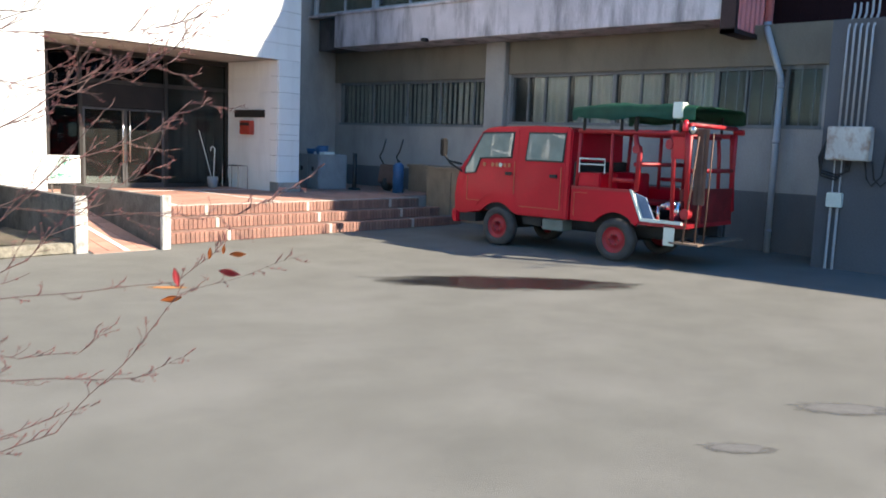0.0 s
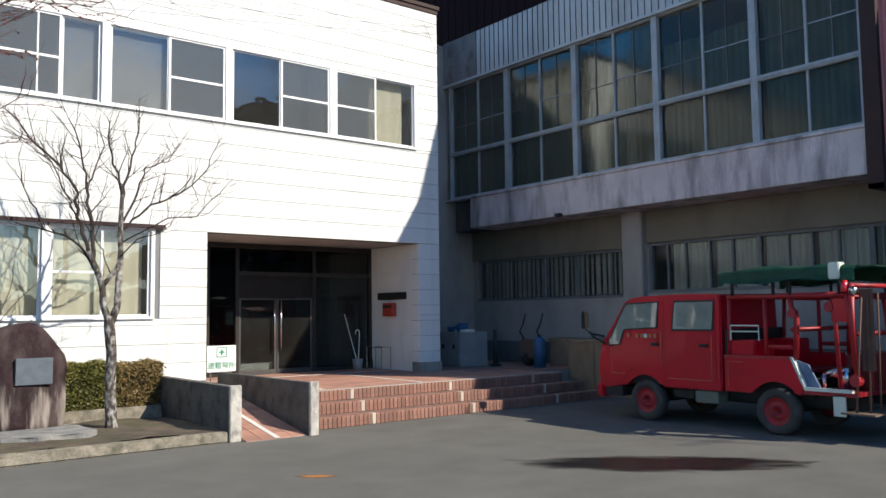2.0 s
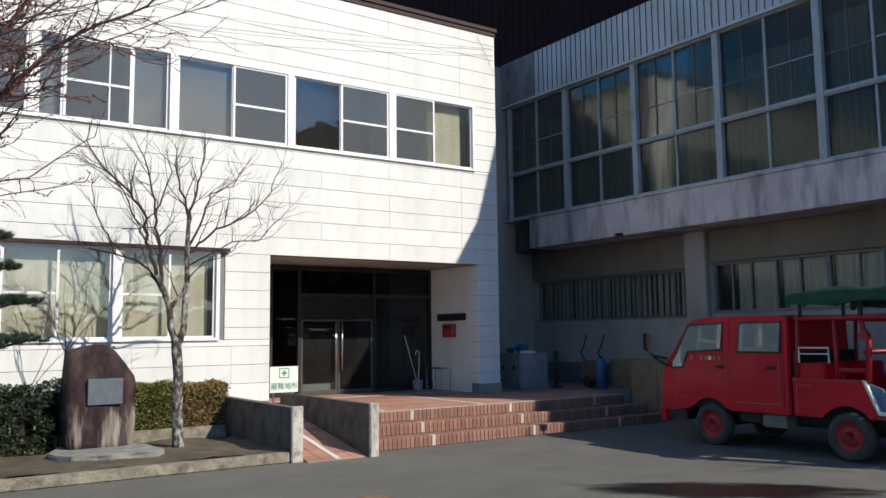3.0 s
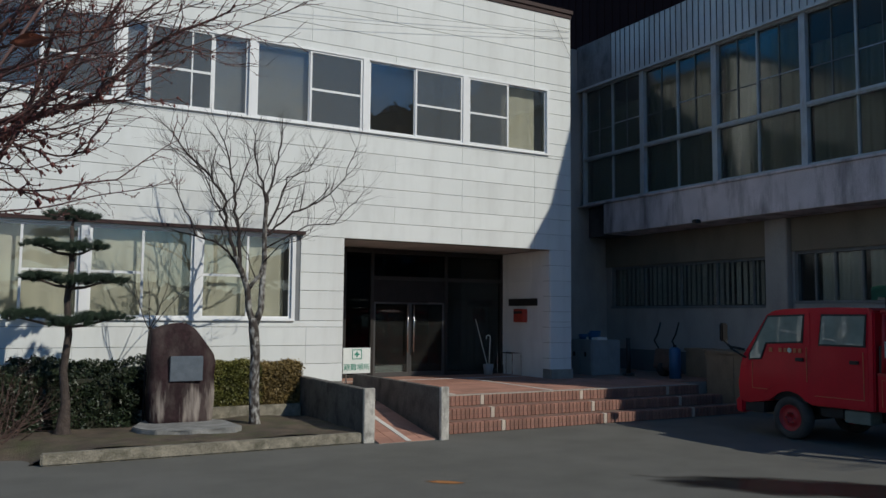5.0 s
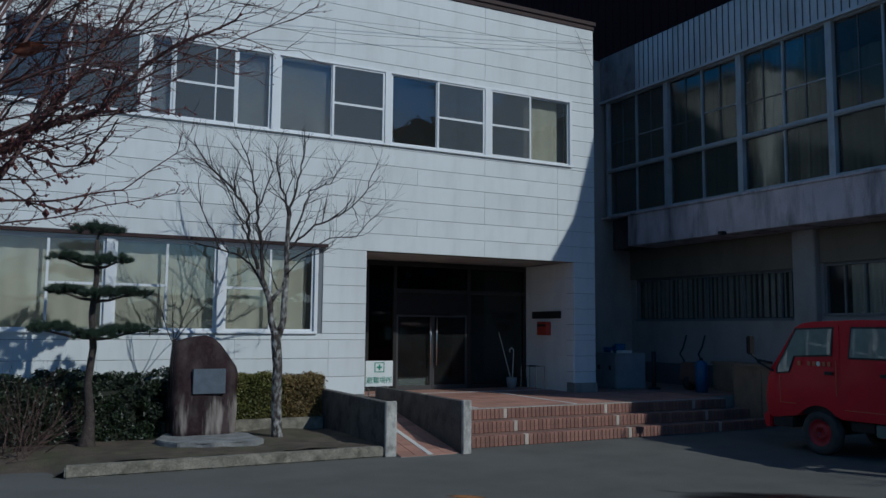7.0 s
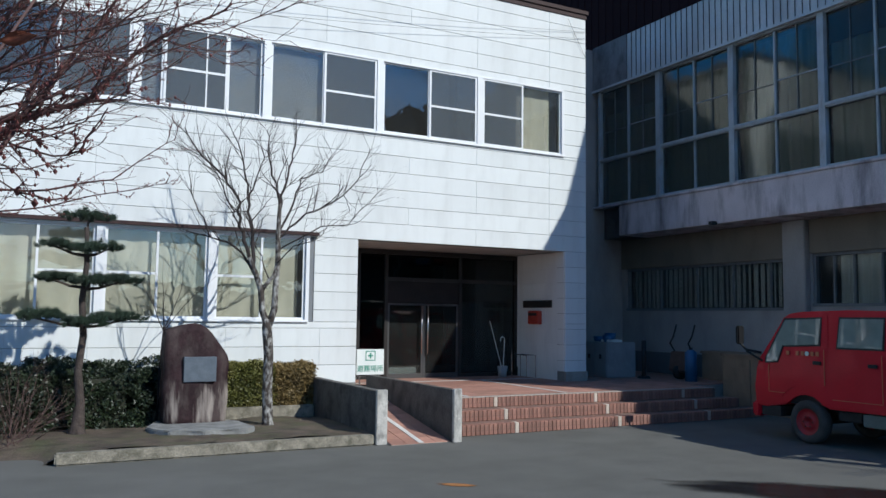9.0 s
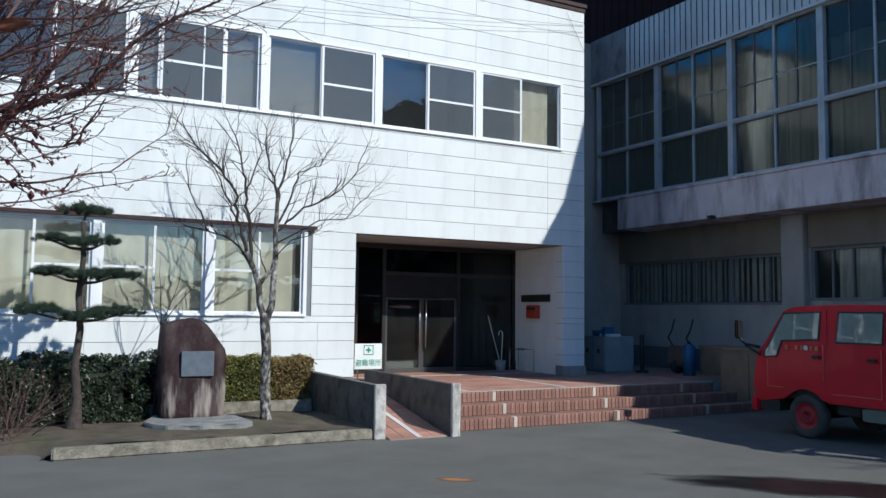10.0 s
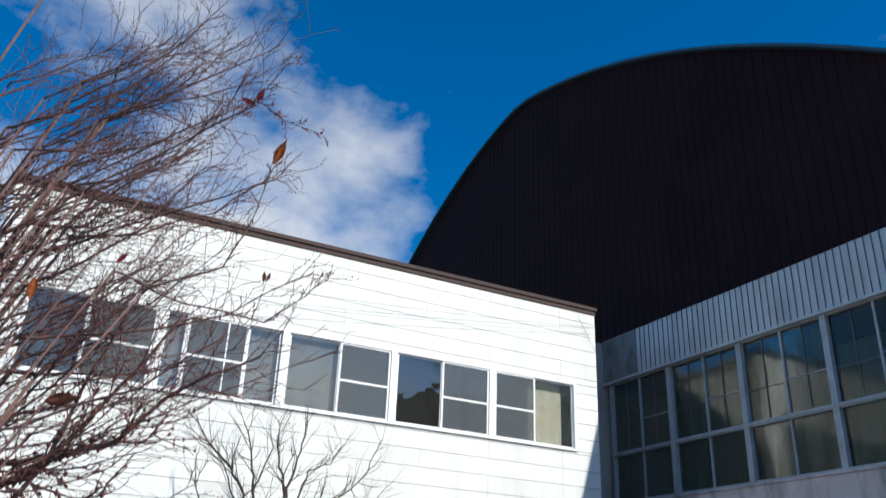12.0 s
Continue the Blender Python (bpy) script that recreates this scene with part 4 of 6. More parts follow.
def tarp_mesh():
    """A folded cover over the hoops: a rounded top, sagging sides and an uneven hem."""
    bm = bmesh.new()
    nu, nv = 60, 26
    rows = []
    for i in range(nu + 1):
        y = -0.12 - 2.18 * i / nu
        row = []
        for j in range(nv + 1):
            s = j / nv
            edge = min(s, 1 - s)
            x = -0.06 + 1.76 * min(1, max(0, (s - 0.1) / 0.8))
            top = 2.245 + 0.03 * math.sin(math.pi * min(1, i / nu)) + 0.010 * math.sin(y * 5.2)
            hem = 2.07 + 0.02 * math.sin(y * 4.1 + 1) - (0.05 if i < 3 else 0)
            z = hem + (top - hem) * min(1.0, edge / 0.14) ** 0.55
            w = Vector((x * 2.2, y * 2.6, z * 3))
            n = noise.noise(w) * 0.03 + noise.noise(w * 3.1) * 0.012
            row.append(bm.verts.new((x + (n if edge < 0.12 else 0), y, z + n)))
        rows.append(row)
    for r0, r1 in zip(rows, rows[1:]):
        for j in range(nv):
            bm.faces.new((r0[j], r0[j + 1], r1[j + 1], r1[j]))
    bmesh.ops.solidify(bm, geom=bm.faces[:], thickness=0.012)
    return bm


cover = part("cover", tarp_mesh(), TARP, truck, "crumpled dark green tarpaulin cover", True)
part("patch", boxes((-0.085, 0.1, -2.08, -1.90, 2.08, 2.29)), PALE, cover, "pale folded flap", bevel=0.015)


for ob in truck.children_recursive:      # all above the sills stands tall
    if ob.data and ob.name.split(".")[0] not in ("tyre", "rim", "nut"):
        for v in ob.data.vertices:
            if v.co.z > 1.0:
                v.co.z += (v.co.z - 1.0) * 0.075
            if v.co.y < -1.3:            # and the tail is short
                v.co.y = -1.3 + (v.co.y + 1.3) * 0.84


# ---- garden ----
STONE = mat("dark_granite", (0.03, 0.016, 0.018), 0.75, 0.35, 2.5, 22, 0.2, spec=0.2, stain=0.2, stain_scale=(4.5, 4.5, 1.8), dark=(0.26, 0.225, 0.2))
# lime washed down the stone below its plaque
sn, sl_ = STONE.node_tree.nodes, STONE.node_tree.links
st_xyz, st_co, st_map, st_noise, st_ramp, st_band, st_mul, st_mix = (sn.new("ShaderNode" + k) for k in ("SeparateXYZ", "TexCoord", "Mapping", "TexNoise", "ValToRGB", "MapRange", "Math", "Mix"))
st_map.inputs["Scale"].default_value = (7.0, 2.0, 1.1)
st_noise.inputs["Scale"].default_value, st_noise.inputs["Detail"].default_value = 1.0, 5.0
st_ramp.color_ramp.elements[0].position, st_ramp.color_ramp.elements[1].position = 0.53, 0.68
st_band.inputs["From Min"].default_value, st_band.inputs["From Max"].default_value = 0.70, 0.52
st_mul.operation, st_mix.data_type = "MULTIPLY", "RGBA"
st_mix.inputs["B"].default_value = (0.30, 0.26, 0.23, 1)
stone_bsdf = sn["Principled BSDF"]
sl_.new(stone_bsdf.inputs["Base Color"].links[0].from_socket, st_mix.inputs["A"])
sl_.new(st_co.outputs["Object"], st_map.inputs["Vector"])
sl_.new(st_map.outputs["Vector"], st_noise.inputs["Vector"])
sl_.new(st_noise.outputs["Fac"], st_ramp.inputs["Fac"])
sl_.new(st_co.outputs["Object"], st_xyz.inputs["Vector"])
sl_.new(st_xyz.outputs["Z"], st_band.inputs["Value"])
sl_.new(st_ramp.outputs["Color"], st_mul.inputs[0])
sl_.new(st_band.outputs["Result"], st_mul.inputs[1])
sl_.new(st_mul.outputs["Value"], st_mix.inputs["Factor"])
sl_.new(st_mix.outputs["Result"], stone_bsdf.inputs["Base Color"])
SLAB = mat("pale_slab_stone", (0.24, 0.24, 0.23), 0.85, 0.25, 4, 60, 0.4, stain=0.5, stain_scale=(5, 5, 5))
PLAQUE = mat("grey_blue_plaque", (0.24, 0.27, 0.31), 0.28, 0.12, 8, 60, 0.05, metal=0.7)
BARK = mat("grey_bark", (0.055, 0.044, 0.038), 0.9, 0.35, 9, 60, 0.7, stain=1.0, stain_scale=(16, 16, 8), dark=(0.50, 0.49, 0.46))
TWIG = mat("dark_grey_brown_twig", (0.035, 0.026, 0.024), 0.85, 0.25, 9, 60, 0.2)
RED_TWIG = mat("red_brown_twig", (0.105, 0.056, 0.05), 0.7, 0.4, 5, 60, 0.2)
PINE_BARK = mat("pine_bark", (0.065, 0.05, 0.043), 0.95, 0.35, 12, 50, 0.8)
NEEDLE = mat("pine_needle", (0.018, 0.034, 0.02), 0.6, 0.35, 2, 20, 0.0)
HEDGE_GREEN = mat("hedge_leaf_green", (0.13, 0.135, 0.03), 0.55, 0.35, 2.2, 25, 0.0, stain=0.9, stain_scale=(1.0, 1.0, 1.0), dark=(0.16, 0.095, 0.045))
HEDGE_BROWN = mat("hedge_leaf_brown", (0.20, 0.14, 0.05), 0.6, 0.35, 2.2, 25, 0.0)
DARK_LEAF = mat("dark_shrub_leaf", (0.024, 0.036, 0.017), 0.45, 0.35, 2.5, 25, 0.0)
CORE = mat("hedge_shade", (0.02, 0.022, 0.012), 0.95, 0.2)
LEAF_ORANGE = mat("orange_leaf", (0.55, 0.16, 0.04), 0.5, 0.3, 20, 80, 0.0)
LEAF_DULL = mat("dull_brown_leaf", (0.28, 0.10, 0.06), 0.6, 0.3, 20, 80, 0.0)
LEAF_RED = mat("red_leaf", (0.42, 0.04, 0.05), 0.5, 0.3, 20, 80, 0.0)

stone = thing("stone_monument", "dark rough upright memorial stone with a metal plaque", "monument", pose(-8.47, -1.15, 0.17))
bm = bmesh.new()
bmesh.ops.create_cube(bm, size=1)
bmesh.ops.subdivide_edges(bm, edges=bm.edges[:], cuts=12, use_grid_fill=True)
for v in bm.verts:
    p = v.co.copy()
    z = p.z + 0.5
    half = 0.475 + 0.015 * math.sin(3 * z) - 0.04 * max(0, z - 0.72) ** 1.0
    right_cut = max(0.0, z - 0.82) ** 1.3 * 1.5
    x = p.x * 2 * half
    if p.x > 0:
        x -= right_cut * p.x * 2
    depth = 0.26 - 0.10 * z
    top = 1.53 - 0.17 * (abs(p.x + 0.12) * 2) ** 2.2
    round_y = (1 - 0.35 * (abs(p.x) * 2) ** 4)
    v.co = (x, p.y * 2 * depth * round_y, z * top)
    v.co += Vector((noise.noise(v.co * 3), noise.noise(v.co * 3 + Vector((9, 0, 0))), noise.noise(v.co * 3 + Vector((0, 9, 0))))) * 0.035
part("boulder", bm, STONE, stone, "", True)
part("plaque", boxes((-0.215, 0.27, -0.262, -0.10, 0.66, 1.035)), PLAQUE, stone, "grey-blue metal plaque", bevel=0.006)
bm = bmesh.new()
prism(bm, [(-0.74, -0.42), (-0.66, -0.7), (-0.5, -0.95), (-0.2, -1.0), (-0.05, -1.1), (0.3, -1.04), (0.58, -1.07), (0.74, -0.9), (0.66, -0.5), (0.68, -0.2), (0.4, 0.25), (-0.5, 0.25)], "z", -0.12, 0.03)
sl = new("stone_slab", mesh("stone_slab", bm, SLAB, bevel=0.015))
sl.matrix_basis = pose(-8.5, -1.2, 0.185)
tagged(sl, "pale irregular flagstone before the memorial stone", "slab")


def leaves(bm, rnd, centre, n, size, spread, flat=1.0):
    """Small leaf blades scattered about a point."""
    for _ in range(n):
        d = Vector((rnd.gauss(0, 1), rnd.gauss(0, 1), rnd.gauss(0, 1) * flat)) * spread
        p = Vector(centre) + d
        a = Vector((rnd.uniform(-1, 1), rnd.uniform(-1, 1), rnd.uniform(-0.4, 1))).normalized()
        b = a.orthogonal().normalized()
        b.rotate(Matrix.Rotation(rnd.uniform(0, 6.28), 3, a))
        s = size * rnd.uniform(0.6, 1.3)
        vs = [bm.verts.new(p + q) for q in (-a * s, b * s * 0.42, a * s, -b * s * 0.42)]
        bm.faces.new(vs)


def hedge(name, label, x0, x1, y0, y1, z0, z1, material, count, seed, rough=0.05, size=0.026):
    rnd = random.Random(seed)
    h = thing(name, label, "hedge", pose((x0 + x1) / 2, (y0 + y1) / 2, z0))
    wx, wy, hz = (x1 - x0) / 2, (y1 - y0) / 2, z1 - z0
    # near-black core paints the shade deep inside the foliage
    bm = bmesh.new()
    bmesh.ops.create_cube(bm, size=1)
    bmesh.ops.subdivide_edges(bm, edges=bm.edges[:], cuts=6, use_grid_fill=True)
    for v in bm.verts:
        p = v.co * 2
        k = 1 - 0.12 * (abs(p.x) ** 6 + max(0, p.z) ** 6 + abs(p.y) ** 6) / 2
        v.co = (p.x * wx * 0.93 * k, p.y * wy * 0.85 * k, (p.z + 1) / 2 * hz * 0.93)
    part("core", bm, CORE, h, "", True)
    bm = bmesh.new()
    for _ in range(count):
        f = rnd.random()
        u, v = rnd.uniform(-1, 1), rnd.uniform(-1, 1)
        if f < 0.5:
            p = Vector((u, -1, v))
        elif f < 0.78:
            p = Vector((u, v, 1))
        else:
            p = Vector((rnd.choice((-1, 1)), u, v))
        k = 1 - 0.10 * (abs(p.x) ** 6 + max(0, p.z) ** 6 + abs(p.y) ** 6 - 1) / 2
        c = Vector((p.x * wx * k, p.y * wy * k, max(0.03, (p.z * k + 1) / 2 * hz)))
        bump = 1 + rough * 2 * noise.noise(c * 3.5 + Vector((seed, 0, 0)))
        c = Vector((c.x * bump, c.y * bump, max(0.03, c.z * bump)))
        leaves(bm, rnd, c, 3, size, 0.022)
    tagged(part("leaf", bm, material, h), kind="stuff")
    return h


hedge("clipped_hedge", "clipped low hedge turning from green to brown", -7.95, -6.95, -0.40, 0.0 - 0.06, 0.14, 1.02, HEDGE_GREEN, 4200, 3)
hedge("clipped_hedge", "clipped low hedge with winter-brown leaves", -6.98, -6.26, -0.42, -0.06, 0.14, 0.99, HEDGE_BROWN, 3200, 5)
hedge("shrub_row", "dark loose evergreen shrubs along the wall", -11.9, -8.6, -0.42, -0.06, 0.14, 1.02, DARK_LEAF, 6500, 7, 0.16, 0.034)
hedge("shrub_row", "dark evergreen shrub before the hedge at the pine", -11.9, -9.25, -1.1, -0.62, 0.12, 0.92, DARK_LEAF, 5200, 8, 0.25, 0.034)


def grow(bm, rnd, p, d, length, r, level, top, wob=0.18, up=0.12, kids=(2, 4), n=5, ratio=(0.5, 0.75), spread=(0.35, 0.75), tips=None):
    """A branch with side branches; collects the ends in tips."""
    p, d = Vector(p), Vector(d).normalized()
    k = max(3, int(length / 0.12)) if level < top else 3
    pts, rad = [p.copy()], [r]
    end_r = r * (0.45 if level < top else 0.35)
    for i in range(k):
        d = (d + Vector((rnd.gauss(0, wob), rnd.gauss(0, wob), rnd.gauss(0, wob) + up)) * 0.5).normalized()
        p = p + d * length / k
        pts.append(p.copy())
        rad.append(r + (end_r - r) * (i + 1) / k)
    tube(bm, pts, rad, n if level < 2 else 4, cap=False)
    if level >= top:
        if tips is not None:
            tips.append((p, d))
        return
    for j in range(rnd.randint(*kids) + (1 if level == 0 else 0)):
        f = rnd.uniform(0.3, 1.0) if j else 1.0
        i = min(k, max(1, int(f * k)))
        a = d.orthogonal().normalized()
        a.rotate(Matrix.Rotation(rnd.uniform(0, 6.28), 3, d))
        nd = (pts[i] - pts[i - 1]).normalized() + a * rnd.uniform(*spread)
        grow(bm, rnd, pts[i], nd, length * rnd.uniform(*ratio), rad[i] * rnd.uniform(0.5, 0.75), level + 1, top, wob, up, kids, n, ratio, spread, tips)


def bare_tree():
    t = thing("bare_tree", "slender leafless tree with pale lichened bark", "tree", pose(-7.42, -1.55, 0.13))
    rnd = random.Random(12)
    bm = bmesh.new()
    tube(bm, [(0, 0, -0.05), (0.0, 0, 0.08), (-0.02, 0, 0.6), (-0.01, 0.01, 1.1), (-0.05, 0, 1.5), (-0.06, 0.0, 1.66)], [0.12, 0.085, 0.078, 0.075, 0.08, 0.07], 10)
    tube(bm, [(-0.05, 0, 1.55), (-0.13, 0.02, 1.8), (-0.16, 0.02, 2.12), (-0.27, 0.0, 2.4), (-0.37, -0.02, 2.62)], [0.058, 0.052, 0.05, 0.042, 0.034], 8)
    tube(bm, [(-0.03, 0, 1.55), (0.05, -0.02, 1.8), (0.07, 0.0, 2.2), (0.10, 0.02, 2.6), (0.09, 0.02, 3.0), (0.10, 0.0, 3.5)], [0.06, 0.052, 0.048, 0.044, 0.04, 0.03], 8)
    tube(bm, [(-0.16, 0.02, 2.1), (-0.06, 0.0, 2.24), (0.03, -0.01, 2.34), (0.07, 0.0, 2.5)], [0.04, 0.034, 0.032, 0.026], 7)
    part("trunk", bm, BARK, t, "", True)
    bm = bmesh.new()

    def bough(r, *way):
        """A bough of radius r at its foot, with a crooked run through the points and twigs all along."""
        pts = []
        way = [Vector(w) for w in way]
        for p, q in zip(way, way[1:]):
            k = max(2, int((q - p).length / 0.11))
            for i in range(k):
                c = p.lerp(q, i / k)
                pts.append(c if not pts else c + Vector((rnd.gauss(0, 0.014), rnd.gauss(0, 0.014), rnd.gauss(0, 0.01))))
        pts.append(way[-1])
        n = len(pts) - 1
        rad = [r * (1 - 0.72 * i / n) for i in range(n + 1)]
        tube(bm, pts, rad, 6, cap=False)
        for i in range(2, n + 1):
            for _ in range(2 if i > n * 0.55 else 1):
                if rnd.random() < 0.72:
                    d = (pts[i] - pts[i - 1]).normalized()
                    a = Vector((rnd.gauss(0, 1), rnd.gauss(0, 0.7), rnd.gauss(0.35, 0.5))).normalized()
                    grow(bm, rnd, pts[i], d * 0.8 + a * 0.75, rnd.uniform(0.28, 0.60), min(rad[i] * 0.65, 0.0105), 1, 3, 0.24, 0.16, (2, 3), 4, (0.4, 0.7), (0.35, 0.8))

    bough(0.024, (-0.22, 0.0, 2.3), (-0.45, 0.05, 2.68), (-0.7, 0.1, 2.84), (-1.05, 0.2, 2.95), (-1.3, 0.25, 3.0))
    bough(0.014, (-0.95, 0.15, 2.92), (-1.05, 0.2, 3.2), (-1.25, 0.2, 3.6), (-1.3, 0.15, 4.0))
    bough(0.03, (-0.36, 0.0, 2.6), (-0.5, -0.05, 3.0), (-0.6, -0.1, 3.55), (-0.9, -0.15, 3.9), (-1.22, -0.2, 4.15), (-1.45, -0.2, 4.5))
    bough(0.031, (-0.3, 0.0, 2.48), (-0.3, 0.1, 3.0), (-0.36, 0.15, 3.45), (-0.42, 0.2, 4.0), (-0.5, 0.2, 4.3), (-0.62, 0.25, 4.6))
    bough(0.012, (-0.32, 0.1, 3.2), (-0.1, 0.2, 3.45), (0.0, 0.2, 3.6))
    bough(0.016, (-0.38, 0.15, 3.6), (-0.2, 0.25, 3.95), (-0.1, 0.3, 4.25), (-0.18, 0.3, 4.55))
    bough(0.022, (0.1, 0.0, 3.45), (0.0, -0.1, 3.8), (-0.15, -0.15, 4.15), (-0.2, -0.2, 4.6))
    bough(0.024, (0.1, 0.0, 3.4), (0.2, 0.1, 3.85), (0.33, 0.1, 4.35), (0.36, 0.1, 4.75))
    bough(0.02, (0.1, 0.02, 3.05), (0.35, 0.1, 3.5), (0.5, 0.15, 3.95), (0.85, 0.15, 4.1), (1.0, 0.1, 4.4))
    bough(0.021, (0.1, 0.02, 2.95), (0.5, -0.1, 3.35), (1.0, -0.2, 3.6), (1.3, -0.2, 3.9), (1.55, -0.2, 4.5))
    bough(0.015, (0.1, 0.02, 2.75), (0.6, -0.3, 3.1), (1.1, -0.4, 3.2), (1.62, -0.4, 3.75))
    bough(0.011, (0.08, 0.0, 2.55), (0.25, -0.3, 2.8), (0.55, -0.5, 2.9), (0.75, -0.6, 3.2))
    bough(0.014, (-0.5, -0.05, 3.0), (-0.75, -0.3, 3.3), (-1.0, -0.5, 3.8), (-1.6, -0.5, 4.2))
    bough(0.012, (-0.05, 0.0, 2.3), (-0.1, 0.3, 2.65), (-0.3, 0.5, 3.1), (-0.35, 0.6, 3.6))
    tagged(part("branch", bm, TWIG, t, "fine bare twigs"), kind="stuff")

bare_tree()
t = thing("sapling", "thin bare sapling behind the memorial stone", "tree", pose(-8.95, -0.75, 0.13))
bm = bmesh.new()
rnd = random.Random(4)
tube(bm, [(0, 0, -0.05), (0.02, 0, 0.9), (0.06, 0, 1.5)], [0.02, 0.016, 0.013], 6)
for d in ((-0.5, 0, 1), (0.35, 0.1, 1), (0.0, -0.1, 1), (0.6, -0.1, 0.9)):
    grow(bm, rnd, (0.06, 0, 1.45), d, 0.85, 0.009, 0, 2, 0.12, 0.1, (2, 3), 5, (0.45, 0.65), (0.25, 0.5))
part("stem", bm, TWIG, t)

bush = thing("bare_bush", "brown leafless bush of fine twigs before the evergreen shrubs", "bush", pose(-11.05, -1.75, 0.1))
bm = bmesh.new()
rnd = random.Random(8)
for _ in range(46):
    d = Vector((rnd.gauss(0.15, 0.6), rnd.gauss(-0.1, 0.4), rnd.uniform(0.35, 1.0)))
    grow(bm, rnd, (rnd.gauss(0, 0.22), rnd.gauss(0, 0.15), -0.02), d, rnd.uniform(0.5, 0.95), 0.008, 1, 3, 0.16, 0.02, (2, 3), 4, (0.4, 0.65), (0.3, 0.7))
tagged(part("twig", bm, mat("dull_brown_twig", (0.085, 0.05, 0.042), 0.85, 0.3, 6, 60, 0.2), bush), kind="stuff")

# clipped pine with flat pads
pine = thing("clipped_pine", "trained garden pine with flat clipped needle pads", "tree", pose(-10.13, -1.5, 0.13))
bm = bmesh.new()
tube(bm, [(-0.02, 0, -0.06), (0.0, 0, 0.1), (0.02, 0, 0.45), (-0.03, 0, 0.9), (0.02, 0, 1.4), (-0.02, 0.01, 1.9), (0.02, 0, 2.4), (0.0, 0, 2.95)], [0.17, 0.10, 0.065, 0.055, 0.05, 0.045, 0.038, 0.028], 10)
part("trunk", bm, PINE_BARK, pine, "", True)
rnd = random.Random(21)
PADS = ((0.02, 0.0, 3.08, 0.36, 0.12), (-0.34, 0.0, 2.66, 0.26, 0.10), (0.26, 0.05, 2.66, 0.22, 0.09), (0.0, -0.15, 2.62, 0.22, 0.09), (-0.36, 0.05, 2.2, 0.26, 0.10), (0.40, -0.05, 2.18, 0.38, 0.12), (0.05, -0.2, 2.15, 0.24, 0.10), (-0.55, 0.0, 1.66, 0.34, 0.11), (0.48, 0.0, 1.64, 0.40, 0.12), (0.02, -0.22, 1.58, 0.30, 0.12))
for x, y, z, r, h in PADS:
    bm = bmesh.new()
    tube(bm, [(0, 0, z - 0.12), (x * 0.5, y * 0.5, z - 0.10), (x, y, z - 0.03), (x * 1.35, y, z)], [0.026, 0.02, 0.015, 0.008], 6)
    limb_ob = part("limb", bm, PINE_BARK, pine)
    bm = bmesh.new()
    for _ in range(int(190 * r)):
        a, q = rnd.uniform(0, 6.28), math.sqrt(rnd.random()) * rnd.uniform(0.8, 1.12)
        c = Vector((x + r * q * math.cos(a), y + r * 0.8 * q * math.sin(a), z + h * 0.75 * (1 - q * q) * rnd.uniform(-0.3, 0.9) + rnd.gauss(0, 0.018)))
        lean = Vector((math.cos(a) * q * 0.5, math.sin(a) * q * 0.5, 0.75))
        for _ in range(58):
            d = (lean + Vector((rnd.gauss(0, 0.45), rnd.gauss(0, 0.45), rnd.gauss(0, 0.3)))).normalized() * rnd.uniform(0.05, 0.095)
            s = d.orthogonal().normalized() * 0.0038
            f = c + Vector((rnd.gauss(0, 0.016), rnd.gauss(0, 0.016), rnd.gauss(0, 0.012)))
            bm.faces.new([bm.verts.new(f - s), bm.verts.new(f + s), bm.verts.new(f + d)])
    tagged(part("needle_pad", bm, NEEDLE, pine, "flat pad of dark green needles"), kind="stuff")

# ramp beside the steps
# stained flanks also darkened for their shade side; sun-facing ends get a paler tone
CONC_DARK = mat("weathered_shade_side_concrete", (0.11, 0.103, 0.093), 0.88, 0.3, 2.5, 40, 0.5, stain=1.0, stain_scale=(3.5, 3.5, 2.5), dark=(0.035, 0.033, 0.03))
CONC_PALE = mat("sun_side_concrete", (0.50, 0.48, 0.44), 0.85, 0.2, 6, 50, 0.35, stain=0.85, stain_scale=(12, 12, 6), dark=(0.17, 0.16, 0.145))
for nm, x0, x1, yf in (("ramp_wall", -6.30, -6.13, -3.22), ("ramp_wall", -5.15, -5.01, -3.44)):
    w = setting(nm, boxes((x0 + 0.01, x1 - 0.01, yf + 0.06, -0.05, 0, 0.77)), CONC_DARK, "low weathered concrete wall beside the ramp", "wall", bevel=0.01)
    part("end_face", boxes((x0, x1, yf, yf + 0.065, 0, 0.79)), CONC_PALE, w, "sun-facing end of the wall in a paler tone", bevel=0.008)
bm = bmesh.new()
prism(bm, [(-3.35, 0.004), (-0.45, PLAT - 0.03), (-0.45, 0.0), (-3.35, 0.0)], "x", -6.12, -5.16)
ramp_floor = setting("ramp_floor", bm, MORTAR, "sloping red-tiled ramp with a pale line", "ramp")
SLOPE = (PLAT - 0.034) / 2.9
bm = boxes((-5.68, -5.60, 0, 2.9, 0.012, 0.020))
ln = part("pale_line", bm, WHITE_LINE, ramp_floor)
ln.matrix_basis = Matrix.Translation((0, -3.35, 0.004)) @ Matrix.Rotation(math.atan(SLOPE), 4, "X")


# ---- shrubs beside the camera ----
def grow_shrub(label, x, y, fine):
    """An arching shrub with its foot at x, y; fine: the size of its twigs against those of a full-grown one."""
    b = thing("arching_shrub", label, "shrub", pose(x, y, 0))
    return {"ob": b, "base": Vector((x, y, 0)), "fine": fine, "rnd": random.Random(77), "stem": bmesh.new(), "twig": bmesh.new(), "bud": bmesh.new()}


